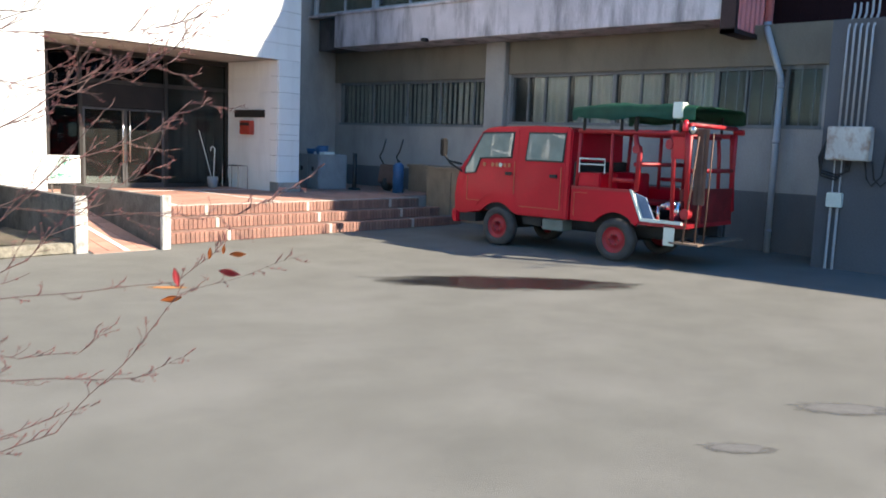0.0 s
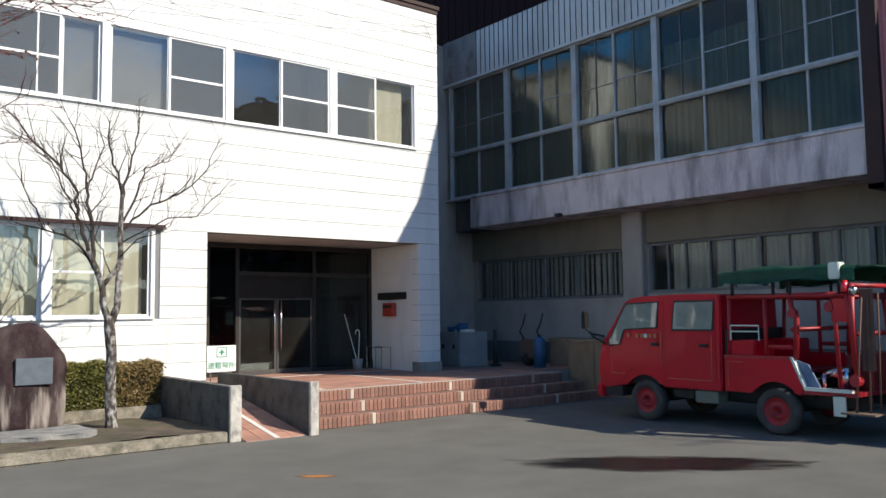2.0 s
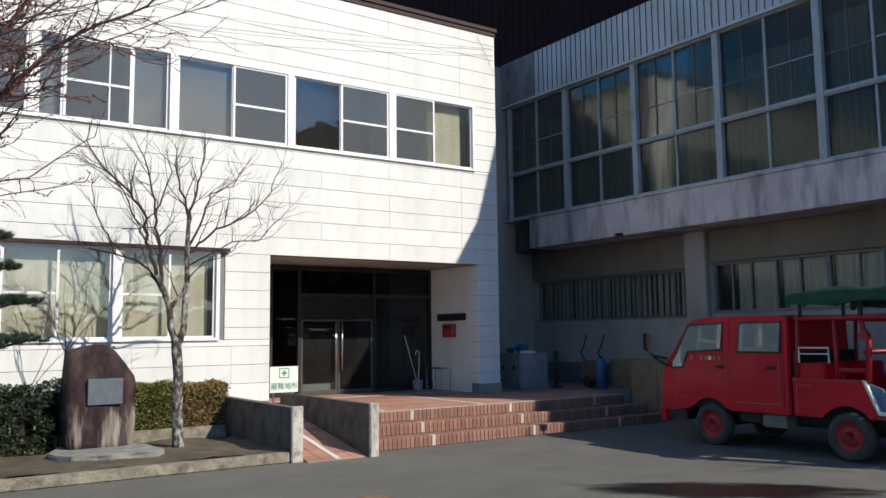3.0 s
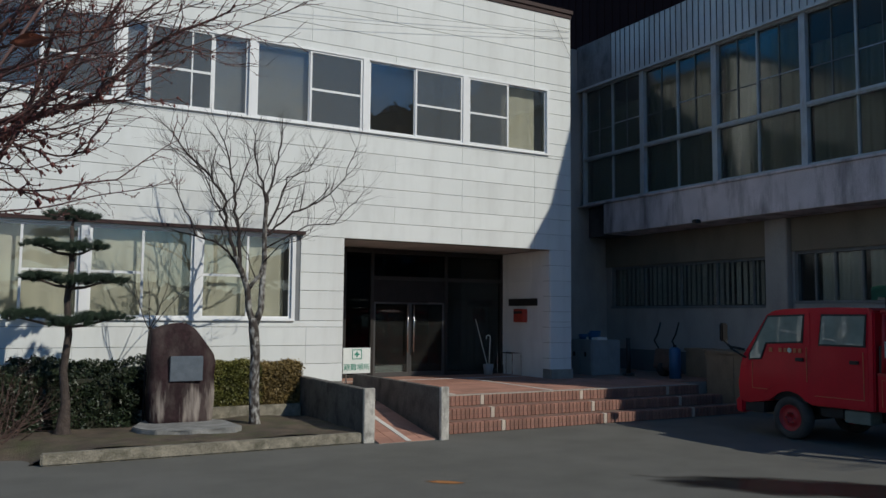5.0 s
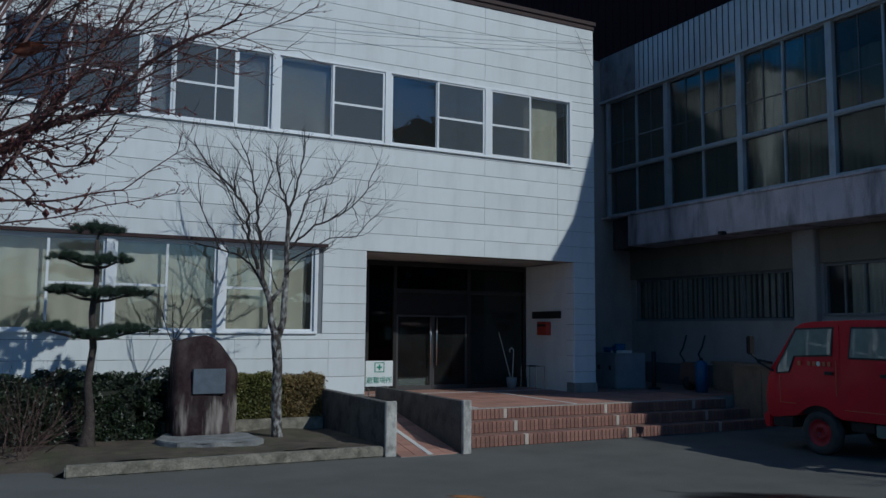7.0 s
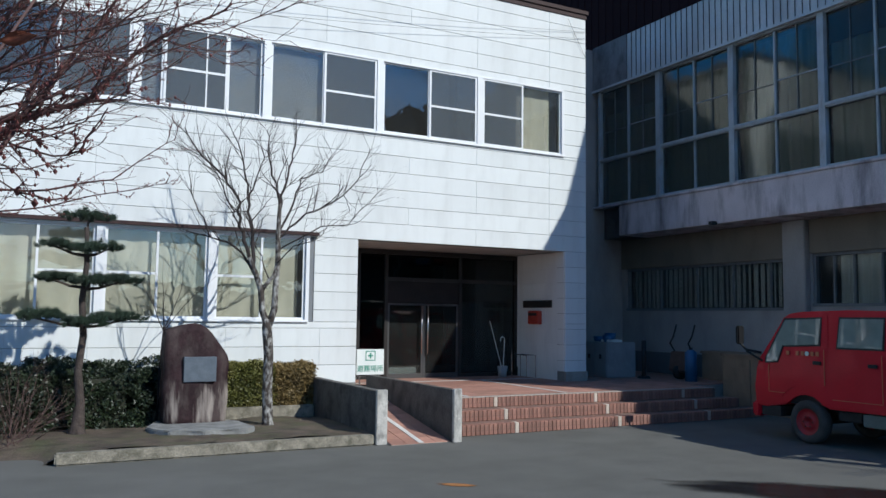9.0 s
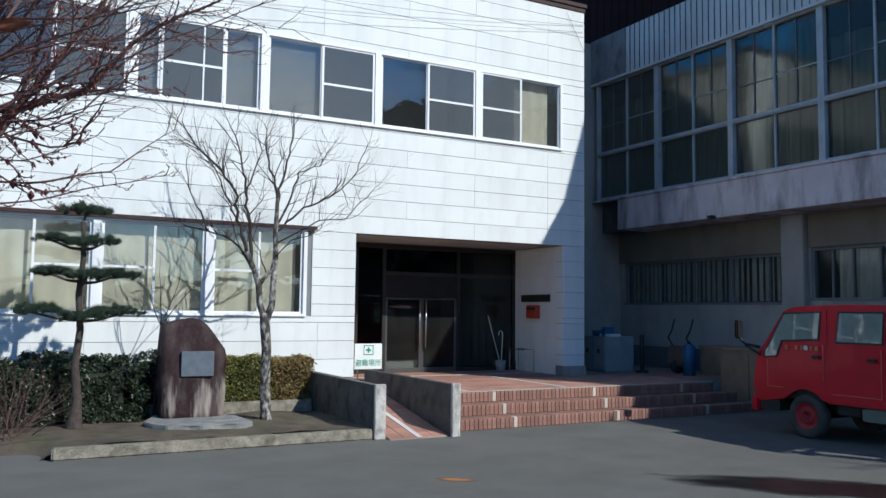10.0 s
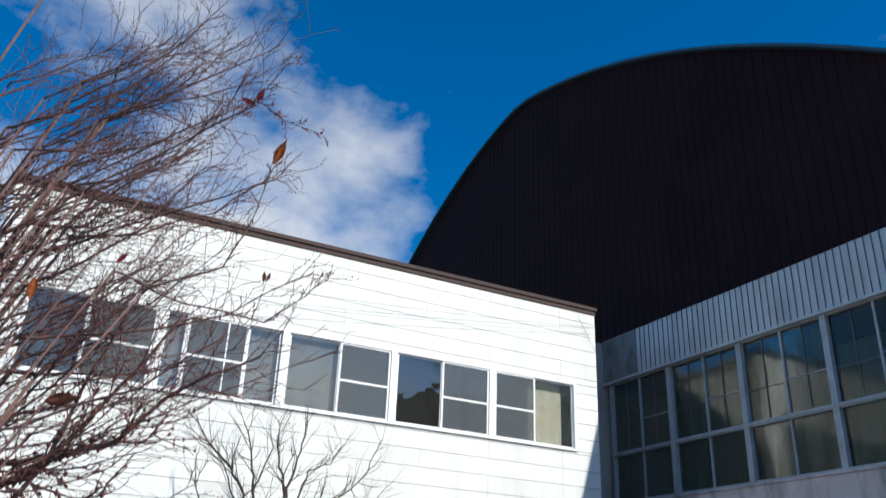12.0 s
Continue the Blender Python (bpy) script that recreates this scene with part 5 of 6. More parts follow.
def bud(b, p, s):
    bm = b["bud"]
    vs = [bm.verts.new(p + Vector(q) * s) for q in ((1, 0, 0), (-1, 0, 0), (0, 1, 0), (0, -1, 0), (0, 0, 1.5), (0, 0, -1.5))]
    for i, j in ((0, 2), (2, 1), (1, 3), (3, 0)):
        bm.faces.new((vs[i], vs[j], vs[4]))
        bm.faces.new((vs[j], vs[i], vs[5]))


def twig(b, p, d, length, r, level):
    """A thin kinked twig with buds at its kinks."""
    rnd = b["rnd"]
    k = max(4, min(14, int(length / (0.05 * b["fine"]))))
    pts, rad = [p.copy()], [r]
    for i in range(k):
        d = (d + Vector((rnd.gauss(0, 0.15), rnd.gauss(0, 0.10), rnd.gauss(0.03, 0.15)))).normalized()
        p = p + d * length / k
        pts.append(p.copy())
        rad.append(r * (1 - 0.6 * (i + 1) / k))
        if rnd.random() < 0.5:
            bud(b, p, r * rnd.uniform(1.5, 2.2))
        if level < 2 and rnd.random() < (0.45 if level == 0 else 0.3):
            a = d.orthogonal().normalized()
            a.rotate(Matrix.Rotation(rnd.uniform(0, 6.28), 3, d))
            twig(b, p, (d + a * rnd.uniform(0.5, 1.0)).normalized(), length * rnd.uniform(0.3, 0.6), r * 0.7, level + 1)
    tube(b["twig"], pts, rad, 4, cap=False)


def limb(b, r, side, *pts):
    """A limb from the foot of the shrub through the points, with side twigs along it; side: how long they are."""
    rnd, f = b["rnd"], b["fine"]
    pts = [Vector(p) - b["base"] for p in pts]
    foot = Vector((rnd.uniform(-0.08, 0.08), rnd.uniform(-0.08, 0.08), 0.0))
    low_p = foot + (pts[0] - foot) * 0.6 + Vector((-0.12, 0.0, 0.0)) * min(1.0, 4 * f)
    tube(b["stem"], [foot - Vector((0, 0, 0.03)), foot + (low_p - foot) * 0.5, low_p, pts[0]], [r * 1.6 + 0.003 * f, r * 1.5 + 0.002 * f, r * 1.2 + 0.001 * f, r], 6)
    line = []
    n = 7
    for p, q in zip(pts, pts[1:]):
        for k in range(n):
            line.append(p + (q - p) * k / n + noise.noise_vector((p + (q - p) * k / n) * 6 / f) * 0.014 * f)
    line[0] = pts[0]
    line.append(pts[-1])
    rad = [r * (1 - 0.75 * i / (len(line) - 1)) for i in range(len(line))]
    tube(b["stem"], line, rad, 5)
    for i in range(2, len(line)):
        d = (line[i] - line[i - 1]).normalized()
        bud(b, line[i], rad[i] * 1.2 + 0.0006 * f)
        if rnd.random() < 0.8:
            a = d.orthogonal().normalized()
            a.rotate(Matrix.Rotation(rnd.uniform(0, 6.28), 3, d))
            twig(b, line[i], (d + a * rnd.uniform(0.4, 1.0)).normalized(), side * rnd.uniform(0.5, 1.2) * (1 - 0.4 * i / len(line)), max(rad[i] * 0.45, 0.0013 * f), 0)


def shrub_leaf(b, p, d, size, material, curl=0.25):
    bm = bmesh.new()
    d = Vector(d).normalized()
    s = d.cross(Vector((0.3, 1, 0.2))).normalized()
    up = d.cross(s)
    rows = []
    for i in range(7):
        f = i / 6
        w = math.sin(math.pi * min(1, f * 1.05 + 0.02)) * 0.17 * size
        c = d * size * f + up * size * curl * (f * f)
        rows.append([bm.verts.new(c + s * w * q + up * abs(q) * w * 0.4) for q in (-1, 0, 1)])
    for a, e in zip(rows, rows[1:]):
        for k in range(2):
            bm.faces.new((a[k], a[k + 1], e[k + 1], e[k]))
    bmesh.ops.solidify(bm, geom=bm.faces[:], thickness=size * 0.012)
    o = part("leaf", bm, material, b["ob"], "curled %s leaf" % {"orange_leaf": "orange", "red_leaf": "red"}.get(material.name, "dull brown"), True)
    o.matrix_basis = Matrix.Translation(Vector(p) - b["base"])


def finish_shrub(b):
    part("limb", b["stem"], RED_TWIG, b["ob"], "", True)
    tagged(part("twig", b["twig"], RED_TWIG, b["ob"]), kind="stuff")
    tagged(part("bud", b["bud"], BUD, b["ob"]), kind="stuff")


BUD = mat("bud_red", (0.17, 0.06, 0.055), 0.6, 0.2)
main = grow_shrub("leafless arching shrub with red-brown twigs and a few orange leaves", -12.15, -11.55, 1.0)
low = grow_shrub("low leafless shrub with very fine twigs and small orange leaves", -11.50, -13.88, 0.14)
# long limbs that carry the crown
limb(main, 0.0125, 0.30, (-11.50, -11.60, 2.20), (-11.18, -11.76, 2.32), (-11.11, -11.80, 2.39), (-11.00, -11.92, 2.56), (-10.86, -12.00, 2.78))
limb(main, 0.0100, 0.30, (-11.45, -11.62, 2.33), (-11.20, -11.75, 2.36), (-10.97, -11.88, 2.43), (-10.87, -11.94, 2.55), (-10.76, -12.02, 2.63), (-10.64, -12.08, 2.69))
limb(main, 0.0070, 0.26, (-11.12, -11.79, 2.38), (-11.06, -11.86, 2.62), (-10.98, -11.94, 2.86))
limb(main, 0.0040, 0.12, (-11.30, -11.70, 2.16), (-11.05, -11.84, 2.19), (-10.90, -11.93, 2.21), (-10.76, -12.00, 2.32))
limb(main, 0.0030, 0.10, (-11.30, -11.70, 2.08), (-11.08, -11.84, 2.14), (-10.92, -11.93, 2.17), (-10.78, -12.00, 2.20))
limb(main, 0.0030, 0.10, (-11.28, -11.70, 2.22), (-11.10, -11.82, 2.24), (-10.94, -11.92, 2.30))
# shoots that fan out from the limbs, up and away from the foot
rnd = random.Random(31)
for i in range(80):
    h = (i / 79) ** 1.15
    side_step = rnd.uniform(-0.42, 0.04)
    p = Vector((-11.22 + side_step, -11.82 - side_step * 0.5 + rnd.gauss(0, 0.18), 2.28 + 1.28 * h + rnd.gauss(0, 0.06)))
    rise = radians(rnd.gauss(30, 13))
    length = rnd.uniform(0.3, 0.9) * (1.0 - 0.3 * h)
    d = Vector((0.88 * math.cos(rise), -0.47 * math.cos(rise) + rnd.gauss(0, 0.12), math.sin(rise)))
    bow = Vector((0, 0, rnd.uniform(-0.03, 0.09)))
    limb(main, rnd.uniform(0.0028, 0.0055), rnd.uniform(0.14, 0.30), p, p + d * length * 0.35 - bow * 0.5, p + d * length * 0.7 - bow * 0.3, p + d * length + bow)
limb(low, 0.00020, 0.014, (-11.163, -14.075, 1.692), (-11.140, -14.084, 1.686), (-11.126, -14.092, 1.695), (-11.115, -14.100, 1.703))
limb(low, 0.00026, 0.014, (-11.153, -14.040, 1.642), (-11.125, -14.049, 1.671), (-11.105, -14.058, 1.679), (-11.095, -14.065, 1.688))
limb(low, 0.00020, 0.014, (-11.152, -14.039, 1.659), (-11.118, -14.053, 1.655), (-11.085, -14.071, 1.656), (-11.071, -14.081, 1.665))
limb(low, 0.00020, 0.007, (-11.140, -13.992, 1.569), (-11.110, -14.001, 1.575), (-11.084, -14.005, 1.600), (-11.069, -14.010, 1.620), (-11.050, -14.021, 1.627), (-11.029, -14.034, 1.635))
limb(low, 0.00020, 0.007, (-11.135, -13.980, 1.619), (-11.091, -13.997, 1.623), (-11.069, -14.009, 1.624), (-11.058, -14.014, 1.634), (-11.054, -14.015, 1.640))
limb(low, 0.00026, 0.007, (-11.136, -13.984, 1.596), (-11.102, -13.998, 1.591), (-11.085, -14.008, 1.591), (-11.069, -14.015, 1.598))
limb(low, 0.00026, 0.007, (-11.140, -13.991, 1.573), (-11.117, -13.997, 1.578), (-11.099, -14.004, 1.583))
limb(low, 0.00020, 0.014, (-11.163, -14.076, 1.700), (-11.140, -14.085, 1.700), (-11.123, -14.095, 1.704), (-11.113, -14.102, 1.707))
limb(low, 0.00020, 0.014, (-11.163, -14.075, 1.673), (-11.148, -14.081, 1.682), (-11.135, -14.087, 1.692), (-11.120, -14.095, 1.696))
limb(low, 0.00020, 0.014, (-11.153, -14.040, 1.635), (-11.135, -14.046, 1.642), (-11.123, -14.049, 1.659), (-11.104, -14.059, 1.669))
limb(low, 0.00020, 0.007, (-11.135, -13.982, 1.609), (-11.117, -13.991, 1.601), (-11.100, -13.997, 1.600), (-11.092, -14.000, 1.608))
shrub_leaf(low, (-11.069, -14.008, 1.630), (0.15, -0.1, -1), 0.0076, LEAF_RED)
shrub_leaf(low, (-11.056, -14.017, 1.629), (0.7, -0.6, -0.1), 0.0087, LEAF_RED)
shrub_leaf(low, (-11.052, -14.018, 1.635), (0.7,-0.6,0.1), 0.0067, LEAF_ORANGE)
shrub_leaf(low, (-11.058, -14.014, 1.633), (0, 0, 1), 0.0050, LEAF_ORANGE)
shrub_leaf(low, (-11.067, -14.010, 1.619), (-0.7,0.6,-0.05), 0.0078, LEAF_ORANGE)
shrub_leaf(low, (-11.054, -14.017, 1.635), (0,0,1), 0.0039, LEAF_ORANGE)
limb(main, 0.0028, 0.06, (-11.022, -12.319, 2.711), (-10.854, -12.439, 2.781), (-10.815, -12.517, 2.897), (-10.800, -12.582, 3.012))
limb(main, 0.0030, 0.08, (-11.198, -12.291, 2.954), (-11.001, -12.453, 3.079), (-10.894, -12.546, 3.155), (-10.808, -12.647, 3.272))
limb(main, 0.0020, 0.04, (-11.001, -12.453, 3.079), (-10.861, -12.573, 3.176), (-10.801, -12.583, 3.137), (-10.697, -12.617, 3.099))
limb(main, 0.0030, 0.06, (-11.088, -12.205, 2.795), (-10.905, -12.265, 2.730), (-10.721, -12.338, 2.691), (-10.638, -12.408, 2.748), (-10.600, -12.455, 2.803))
limb(main, 0.0030, 0.08, (-11.239, -12.226, 2.989), (-11.002, -12.417, 3.132), (-10.914, -12.480, 3.169), (-10.888, -12.559, 3.299))
shrub_leaf(main, (-10.807, -12.577, 3.009), (0.35, -0.2, 1), 0.0700, LEAF_ORANGE)
shrub_leaf(main, (-10.866, -12.569, 3.173), (0.3, 0, 1), 0.0450, LEAF_RED)
shrub_leaf(main, (-10.869, -12.565, 3.168), (-1, 0.4, 0.4), 0.0400, LEAF_RED)
shrub_leaf(main, (-10.742, -12.374, 2.783), (0, 0, 1), 0.0300, LEAF_DULL)
shrub_leaf(main, (-10.736, -12.377, 2.784), (0.3, -0.1, 1), 0.0280, LEAF_DULL)
shrub_leaf(main, (-11.260, -12.212, 2.739), (0.1, 0, -1), 0.0700, LEAF_ORANGE)
shrub_leaf(main, (-11.178, -12.335, 2.419), (1, -0.5, 0.15), 0.0900, LEAF_DULL)
shrub_leaf(main, (-11.093, -12.316, 2.777), (0.6, -0.3, 0.6), 0.0400, LEAF_RED)
finish_shrub(main)
finish_shrub(low)


# ---- porch and corner clutter ----
sign = thing("evacuation_sign", "white board with a green cross and green lettering", "sign", pose(-4.95, 0.22, PLAT))
part("board", boxes((-0.28, 0.28, -0.012, 0.012, 0.22, 0.70)), WHITE_BOARD, sign, bevel=0.004)
for x in (-0.2, 0.2):
    part("leg", boxes((x - 0.012, x + 0.012, 0.013, 0.035, 0.0, 0.66)), CHROME, sign)
part("foot", boxes((-0.26, 0.26, -0.1, 0.12, -0.003, 0.015)), CHROME, sign)
part("emblem_frame", boxes((-0.1, 0.1, -0.016, -0.012, 0.655, 0.67), (-0.1, 0.1, -0.016, -0.012, 0.485, 0.50), (-0.1, -0.085, -0.016, -0.012, 0.50, 0.655), (0.085, 0.1, -0.016, -0.012, 0.50, 0.655)), SIGN_GREEN, sign)
part("cross", boxes((-0.05, 0.05, -0.016, -0.012, 0.563, 0.593), (-0.015, 0.015, -0.016, -0.012, 0.593, 0.63), (-0.015, 0.015, -0.016, -0.012, 0.526, 0.563)), SIGN_GREEN, sign)
curve = bpy.data.curves.new("lettering", "FONT")
curve.body, curve.size, curve.extrude, curve.align_x = "避難場所", 0.135, 0.002, "CENTER"
txt = new("lettering_source", curve)
me = bpy.data.meshes.new_from_object(txt.evaluated_get(bpy.context.evaluated_depsgraph_get()))
bpy.data.objects.remove(txt)
me.materials.clear()
me.materials.append(SIGN_GREEN)
lo = new("lettering", me)
lo.parent = sign
lo.matrix_basis = pose(0, -0.015, 0.29, 90, 0, 0)

RED_BOX = mat("mailbox_red", (0.40, 0.05, 0.03), 0.5, 0.2, 6, 60, 0.05)
mb = thing("mailbox", "small faded red metal mailbox on the porch wall", "mailbox", pose(-0.574, 1.02, 1.72))
part("case", boxes((-0.13, -0.002, -0.19, 0.19, 0.0, 0.30)), RED_BOX, mb, bevel=0.012)
part("flap", boxes((-0.14, -0.131, -0.16, 0.16, 0.19, 0.25)), DARK_FRAME, mb)
npl = new("name_board", mesh("name_board", boxes((-0.035, -0.002, -0.55, 0.55, 0.0, 0.16)), DARK_FRAME, bevel=0.006))
npl.matrix_basis = pose(-0.572, 1.0, 2.09)
tagged(npl, "long dark name board on the porch wall", "sign")
pl = thing("umbrella_stand", "low steel umbrella rack at the porch wall", "rack", pose(-0.75, 1.3, PLAT))
for x in (-0.12, 0.12):
    for y in (-0.3, 0.3):
        part("leg", bars(([(x, y, -0.003), (x, y, 0.5)], 0.01), n=6), CHROME, pl)
part("rail", bars(([(-0.12, -0.3, 0.5), (-0.12, 0.3, 0.5), (0.12, 0.3, 0.5), (0.12, -0.3, 0.5), (-0.12, -0.3, 0.5)], 0.01), n=6), CHROME, pl)
bk = thing("bucket", "small grey plastic bucket with a cane leaning in it", "bucket", pose(-1.15, 1.55, PLAT))
part("pail", bars(([(0, 0, -0.003), (0, 0, 0.24)], [0.09, 0.12]), n=14), mat("grey_plastic", (0.25, 0.26, 0.27), 0.5), bk, "", True)
part("cane", bars(([(0.02, 0, 0.2), (0.05, 0, 0.78), (0.05, 0, 0.86), (0.0, 0, 0.9), (-0.05, 0, 0.86), (-0.05, 0, 0.8)], 0.012), n=7), PALE, bk, "", True)
part("stick", bars(([(-0.02, 0, 0.2), (-0.28, 0.1, 1.25)], 0.009), n=6), PALE, bk)

# corner by the hall wall
GREY_ENAMEL = mat("grey_enamel", (0.26, 0.28, 0.29), 0.45, 0.1, 3, 50, 0.05, stain=0.3, stain_scale=(3, 3, 2))
BLUE_PLASTIC = mat("blue_plastic", (0.02, 0.09, 0.20), 0.45, 0.1)
cab = thing("metal_cabinet", "grey metal cabinet with blue tubs on top", "cabinet", pose(1.35, 0.85, PLAT))
part("case", boxes((-0.42, 0.42, -0.42, 0.42, 0.0, 0.80)), GREY_ENAMEL, cab, bevel=0.02)
for y in (-0.2, 0.2):
    dd = part("door", boxes((-0.435, -0.421, y - 0.19, y + 0.19, 0.06, 0.76)), GREY_ENAMEL, cab, bevel=0.004)
    part("handle", boxes((-0.455, -0.436, y - 0.03, y + 0.03, 0.42, 0.52)), BLACK, dd)
for x, y, h in ((-0.2, -0.2, 0.16), (0.1, 0.1, 0.2), (-0.1, 0.25, 0.12)):
    tub = new("tub", mesh("tub", bars(([(0, 0, 0), (0, 0, h)], [0.11, 0.14]), n=14), BLUE_PLASTIC, True))
    tub.matrix_basis = pose(1.35 + x, 0.85 + y, PLAT + 0.80)
    tagged(tub, "blue plastic tub standing on the metal cabinet", "tub")
wb = new("white_tray", mesh("white_tray", boxes((-0.15, 0.15, -0.2, 0.2, 0, 0.06)), WHITE_BOARD, bevel=0.01))
wb.matrix_basis = pose(1.2, 0.6, PLAT + 0.80)
tagged(wb, "white tray on the metal cabinet", "tray")
bp = thing("bollard", "short black rubber-footed bollard", "bollard", pose(1.75, 0.15, PLAT))
part("post", bars(([(0, 0, 0.04), (0, 0, 0.85)], 0.05), n=10), BLACK, bp, "", True)
part("foot", bars(([(0, 0, -0.003), (0, 0, 0.05)], [0.16, 0.12]), n=12), BLACK, bp, "", True)
cart = thing("wheelbarrow", "old two-handled barrow standing against the wall", "wheelbarrow", pose(2.35, -0.35, PLAT))
for y in (-0.28, 0.28):
    part("handle", bars(([(0.1, y, 0.12), (0.12, y, 0.62), (-0.06, y - 0.05, 0.80), (-0.12, y - 0.22, 0.95), (-0.10, y - 0.30, 1.22)], 0.018), n=7), BLACK, cart, "bent black tube handle", True)
part("cross_bar", bars(([(0.1, -0.28, 0.3), (0.1, 0.28, 0.3)], 0.016), ([(0.11, -0.28, 0.6), (0.11, 0.28, 0.6)], 0.016)), BLACK, cart)
bm = bmesh.new()
prism(bm, [(-0.1, 0.2), (0.05, 0.12), (0.12, 0.6), (-0.02, 0.62)], "y", -0.26, 0.26)
part("tray", bm, WOOD, cart, "rusty brown steel tray", bevel=0.02)
wl_o = part("wheel", bars(([(0.0, -0.05, 0.16), (0.0, 0.05, 0.16)], 0.163), n=18), BLACK, cart, "", True)
drum = thing("blue_canister", "tall blue plastic canister beside the barrow", "canister", pose(2.1, -0.95, PLAT))
part("body", bars(([(0, 0, -0.003), (0, 0, 0.62), (0, 0, 0.68)], [0.13, 0.13, 0.07]), n=14), BLUE_PLASTIC, drum, "", True)
part("cap", bars(([(0, 0, 0.68), (0, 0, 0.73)], 0.04), n=10), BLACK, drum)
TAN = mat("tan_box_board", (0.27, 0.19, 0.125), 0.8, 0.15, 3, 40, 0.2, stain=0.4, stain_scale=(3, 3, 2))
chest = thing("storage_box", "long low tan storage box with a lid", "box", pose(2.75, -2.25, 0))
part("case", boxes((-0.45, 0.5, -1.2, 0.6, 0.0, 1.10)), TAN, chest, bevel=0.012)
part("lid", boxes((-0.49, 0.52, -1.25, 0.63, 1.101, 1.17)), TAN, chest, bevel=0.012)
for y in (-0.7, -0.1):
    part("batten", boxes((-0.475, -0.451, y - 0.04, y + 0.04, 0.05, 1.06)), TAN, chest)
chest = thing("storage_box", "tan storage box with a lid on the platform", "box", pose(3.05, -1.15, PLAT - 0.002))
part("case", boxes((-0.2, 0.22, -0.42, 0.62, 0.0, 0.58)), TAN, chest, bevel=0.012)
part("lid", boxes((-0.23, 0.23, -0.44, 0.65, 0.581, 0.64)), TAN, chest, bevel=0.012)

# ---- pipes and boxes on the hall wall ----
PIPE = mat("grey_pipe", (0.34, 0.36, 0.385), 0.45, 0.08, 3, 40, 0.05)
pipe = thing("downpipe", "grey rainwater downpipe with a red upper length", "downpipe", pose(3.28, -8.97, 0))
part("upper_pipe", bars(([(0.40, 0.47, 4.0), (0.40, 0.47, 9.0)], 0.055), n=10), SALMON, pipe, "faded red upper pipe", True)
part("hopper", bars(([(0.40, 0.47, 3.90), (0.40, 0.47, 4.04)], 0.07), n=10), PIPE, pipe, "", True)
part("bend", bars(([(0.40, 0.47, 3.96), (0.36, 0.45, 3.92), (0.0, 0.31, 3.86), (-0.02, 0.29, 3.80), (0.0, 0.02, 3.05), (0.0, 0.0, 2.90)], 0.055), n=10), PIPE, pipe, "", True)
part("lower_pipe", bars(([(0, 0, -0.003), (0, 0, 2.95)], 0.055), n=10), PIPE, pipe, "", True)
for z in (0.35, 1.9, 2.85):
    part("collar", bars(([(0, 0, z), (0, 0, z + 0.06)], 0.066), n=10), PIPE, pipe, "", True)
RUSTY = mat("rusty_white_enamel", (0.5, 0.5, 0.47), 0.6, 0.1, 4, 50, 0.1, stain=1.0, stain_scale=(5, 5, 4), dark=(0.22, 0.09, 0.035))
AX = 2.1
eb = thing("switch_box", "rust-stained white metal switch box on the wall", "switch box", pose(AX, -10.53, 1.66))
part("case", boxes((-0.22, -0.002, -0.30, 0.30, 0.0, 0.50)), RUSTY, eb, bevel=0.012)
part("lid", boxes((-0.235, -0.221, -0.28, 0.28, 0.02, 0.48)), RUSTY, eb, bevel=0.005)
for i in range(5):
    y = -10.68 + i * 0.085
    c = new("conduit", mesh("conduit", bars(([(AX - 0.05, y, 2.15), (AX - 0.05, y, 3.6), (AX + 0.15, y, 3.85), (AX + 0.15, y, 6.5 if i < 2 else 4.0)], 0.017), n=7), PIPE, True))
    tagged(c, "grey steel conduit rising from the switch box", "conduit", group="conduits above the switch box")
jb = thing("junction_box", "small pale junction box on the wall", "junction box", pose(AX, -10.38, 0.95))
part("case", boxes((-0.12, -0.002, -0.11, 0.11, 0, 0.22)), PALE, jb, bevel=0.01)
for y in (-0.05, 0.05):
    part("pipe", bars(([(-0.05, y, -0.953), (-0.05, y, 0.0)], 0.02), ([(-0.05, y, 0.22), (-0.05, y, 0.71)], 0.012), n=7), PIPE, jb)
for k in range(3):
    y = -10.25 - 0.1 * k
    cable = new("cable", mesh("cable", bars(([(AX - 0.04, -10.20, 2.0), (AX - 0.08, -10.10 - 0.02 * k, 1.7), (AX - 0.08, -10.15, 1.42 + 0.04 * k), (AX - 0.08, -10.38, 1.36 + 0.04 * k), (AX - 0.06, -10.48 - 0.03 * k, 1.5), (AX - 0.06, -10.5 - 0.03 * k, 1.67)], 0.014), n=6), BLACK, True))
    tagged(cable, "black looped cable under the switch box", "cable", group="looped cables")
for y0, y1 in ((-10.75, -11.0), (-10.85, -11.15)):
    cable = new("cable", mesh("cable", bars(([(AX - 0.06, y0, 1.67), (AX - 0.08, y0 - 0.05, 1.4), (AX - 0.08, (y0 + y1) / 2, 1.3), (AX - 0.08, y1, 1.45), (AX - 0.05, y1 - 0.05, 2.0)], 0.014), n=6), BLACK, True))
    tagged(cable, "black looped cable under the switch box", "cable", group="looped cables")
board = new("blue_board", mesh("blue_board", boxes((3.95, 4.09, -12.6, -11.25, 3.95, 5.2)), mat("blue_sheet", (0.02, 0.10, 0.20), 0.5, 0.1)))
tagged(board, "blue sheet-metal board on the dark cladding", "board")
spout = new("drain_spout", mesh("drain_spout", boxes((2.32, 2.46, -1.42, -1.30, 3.93, 4.0)), BLACK))
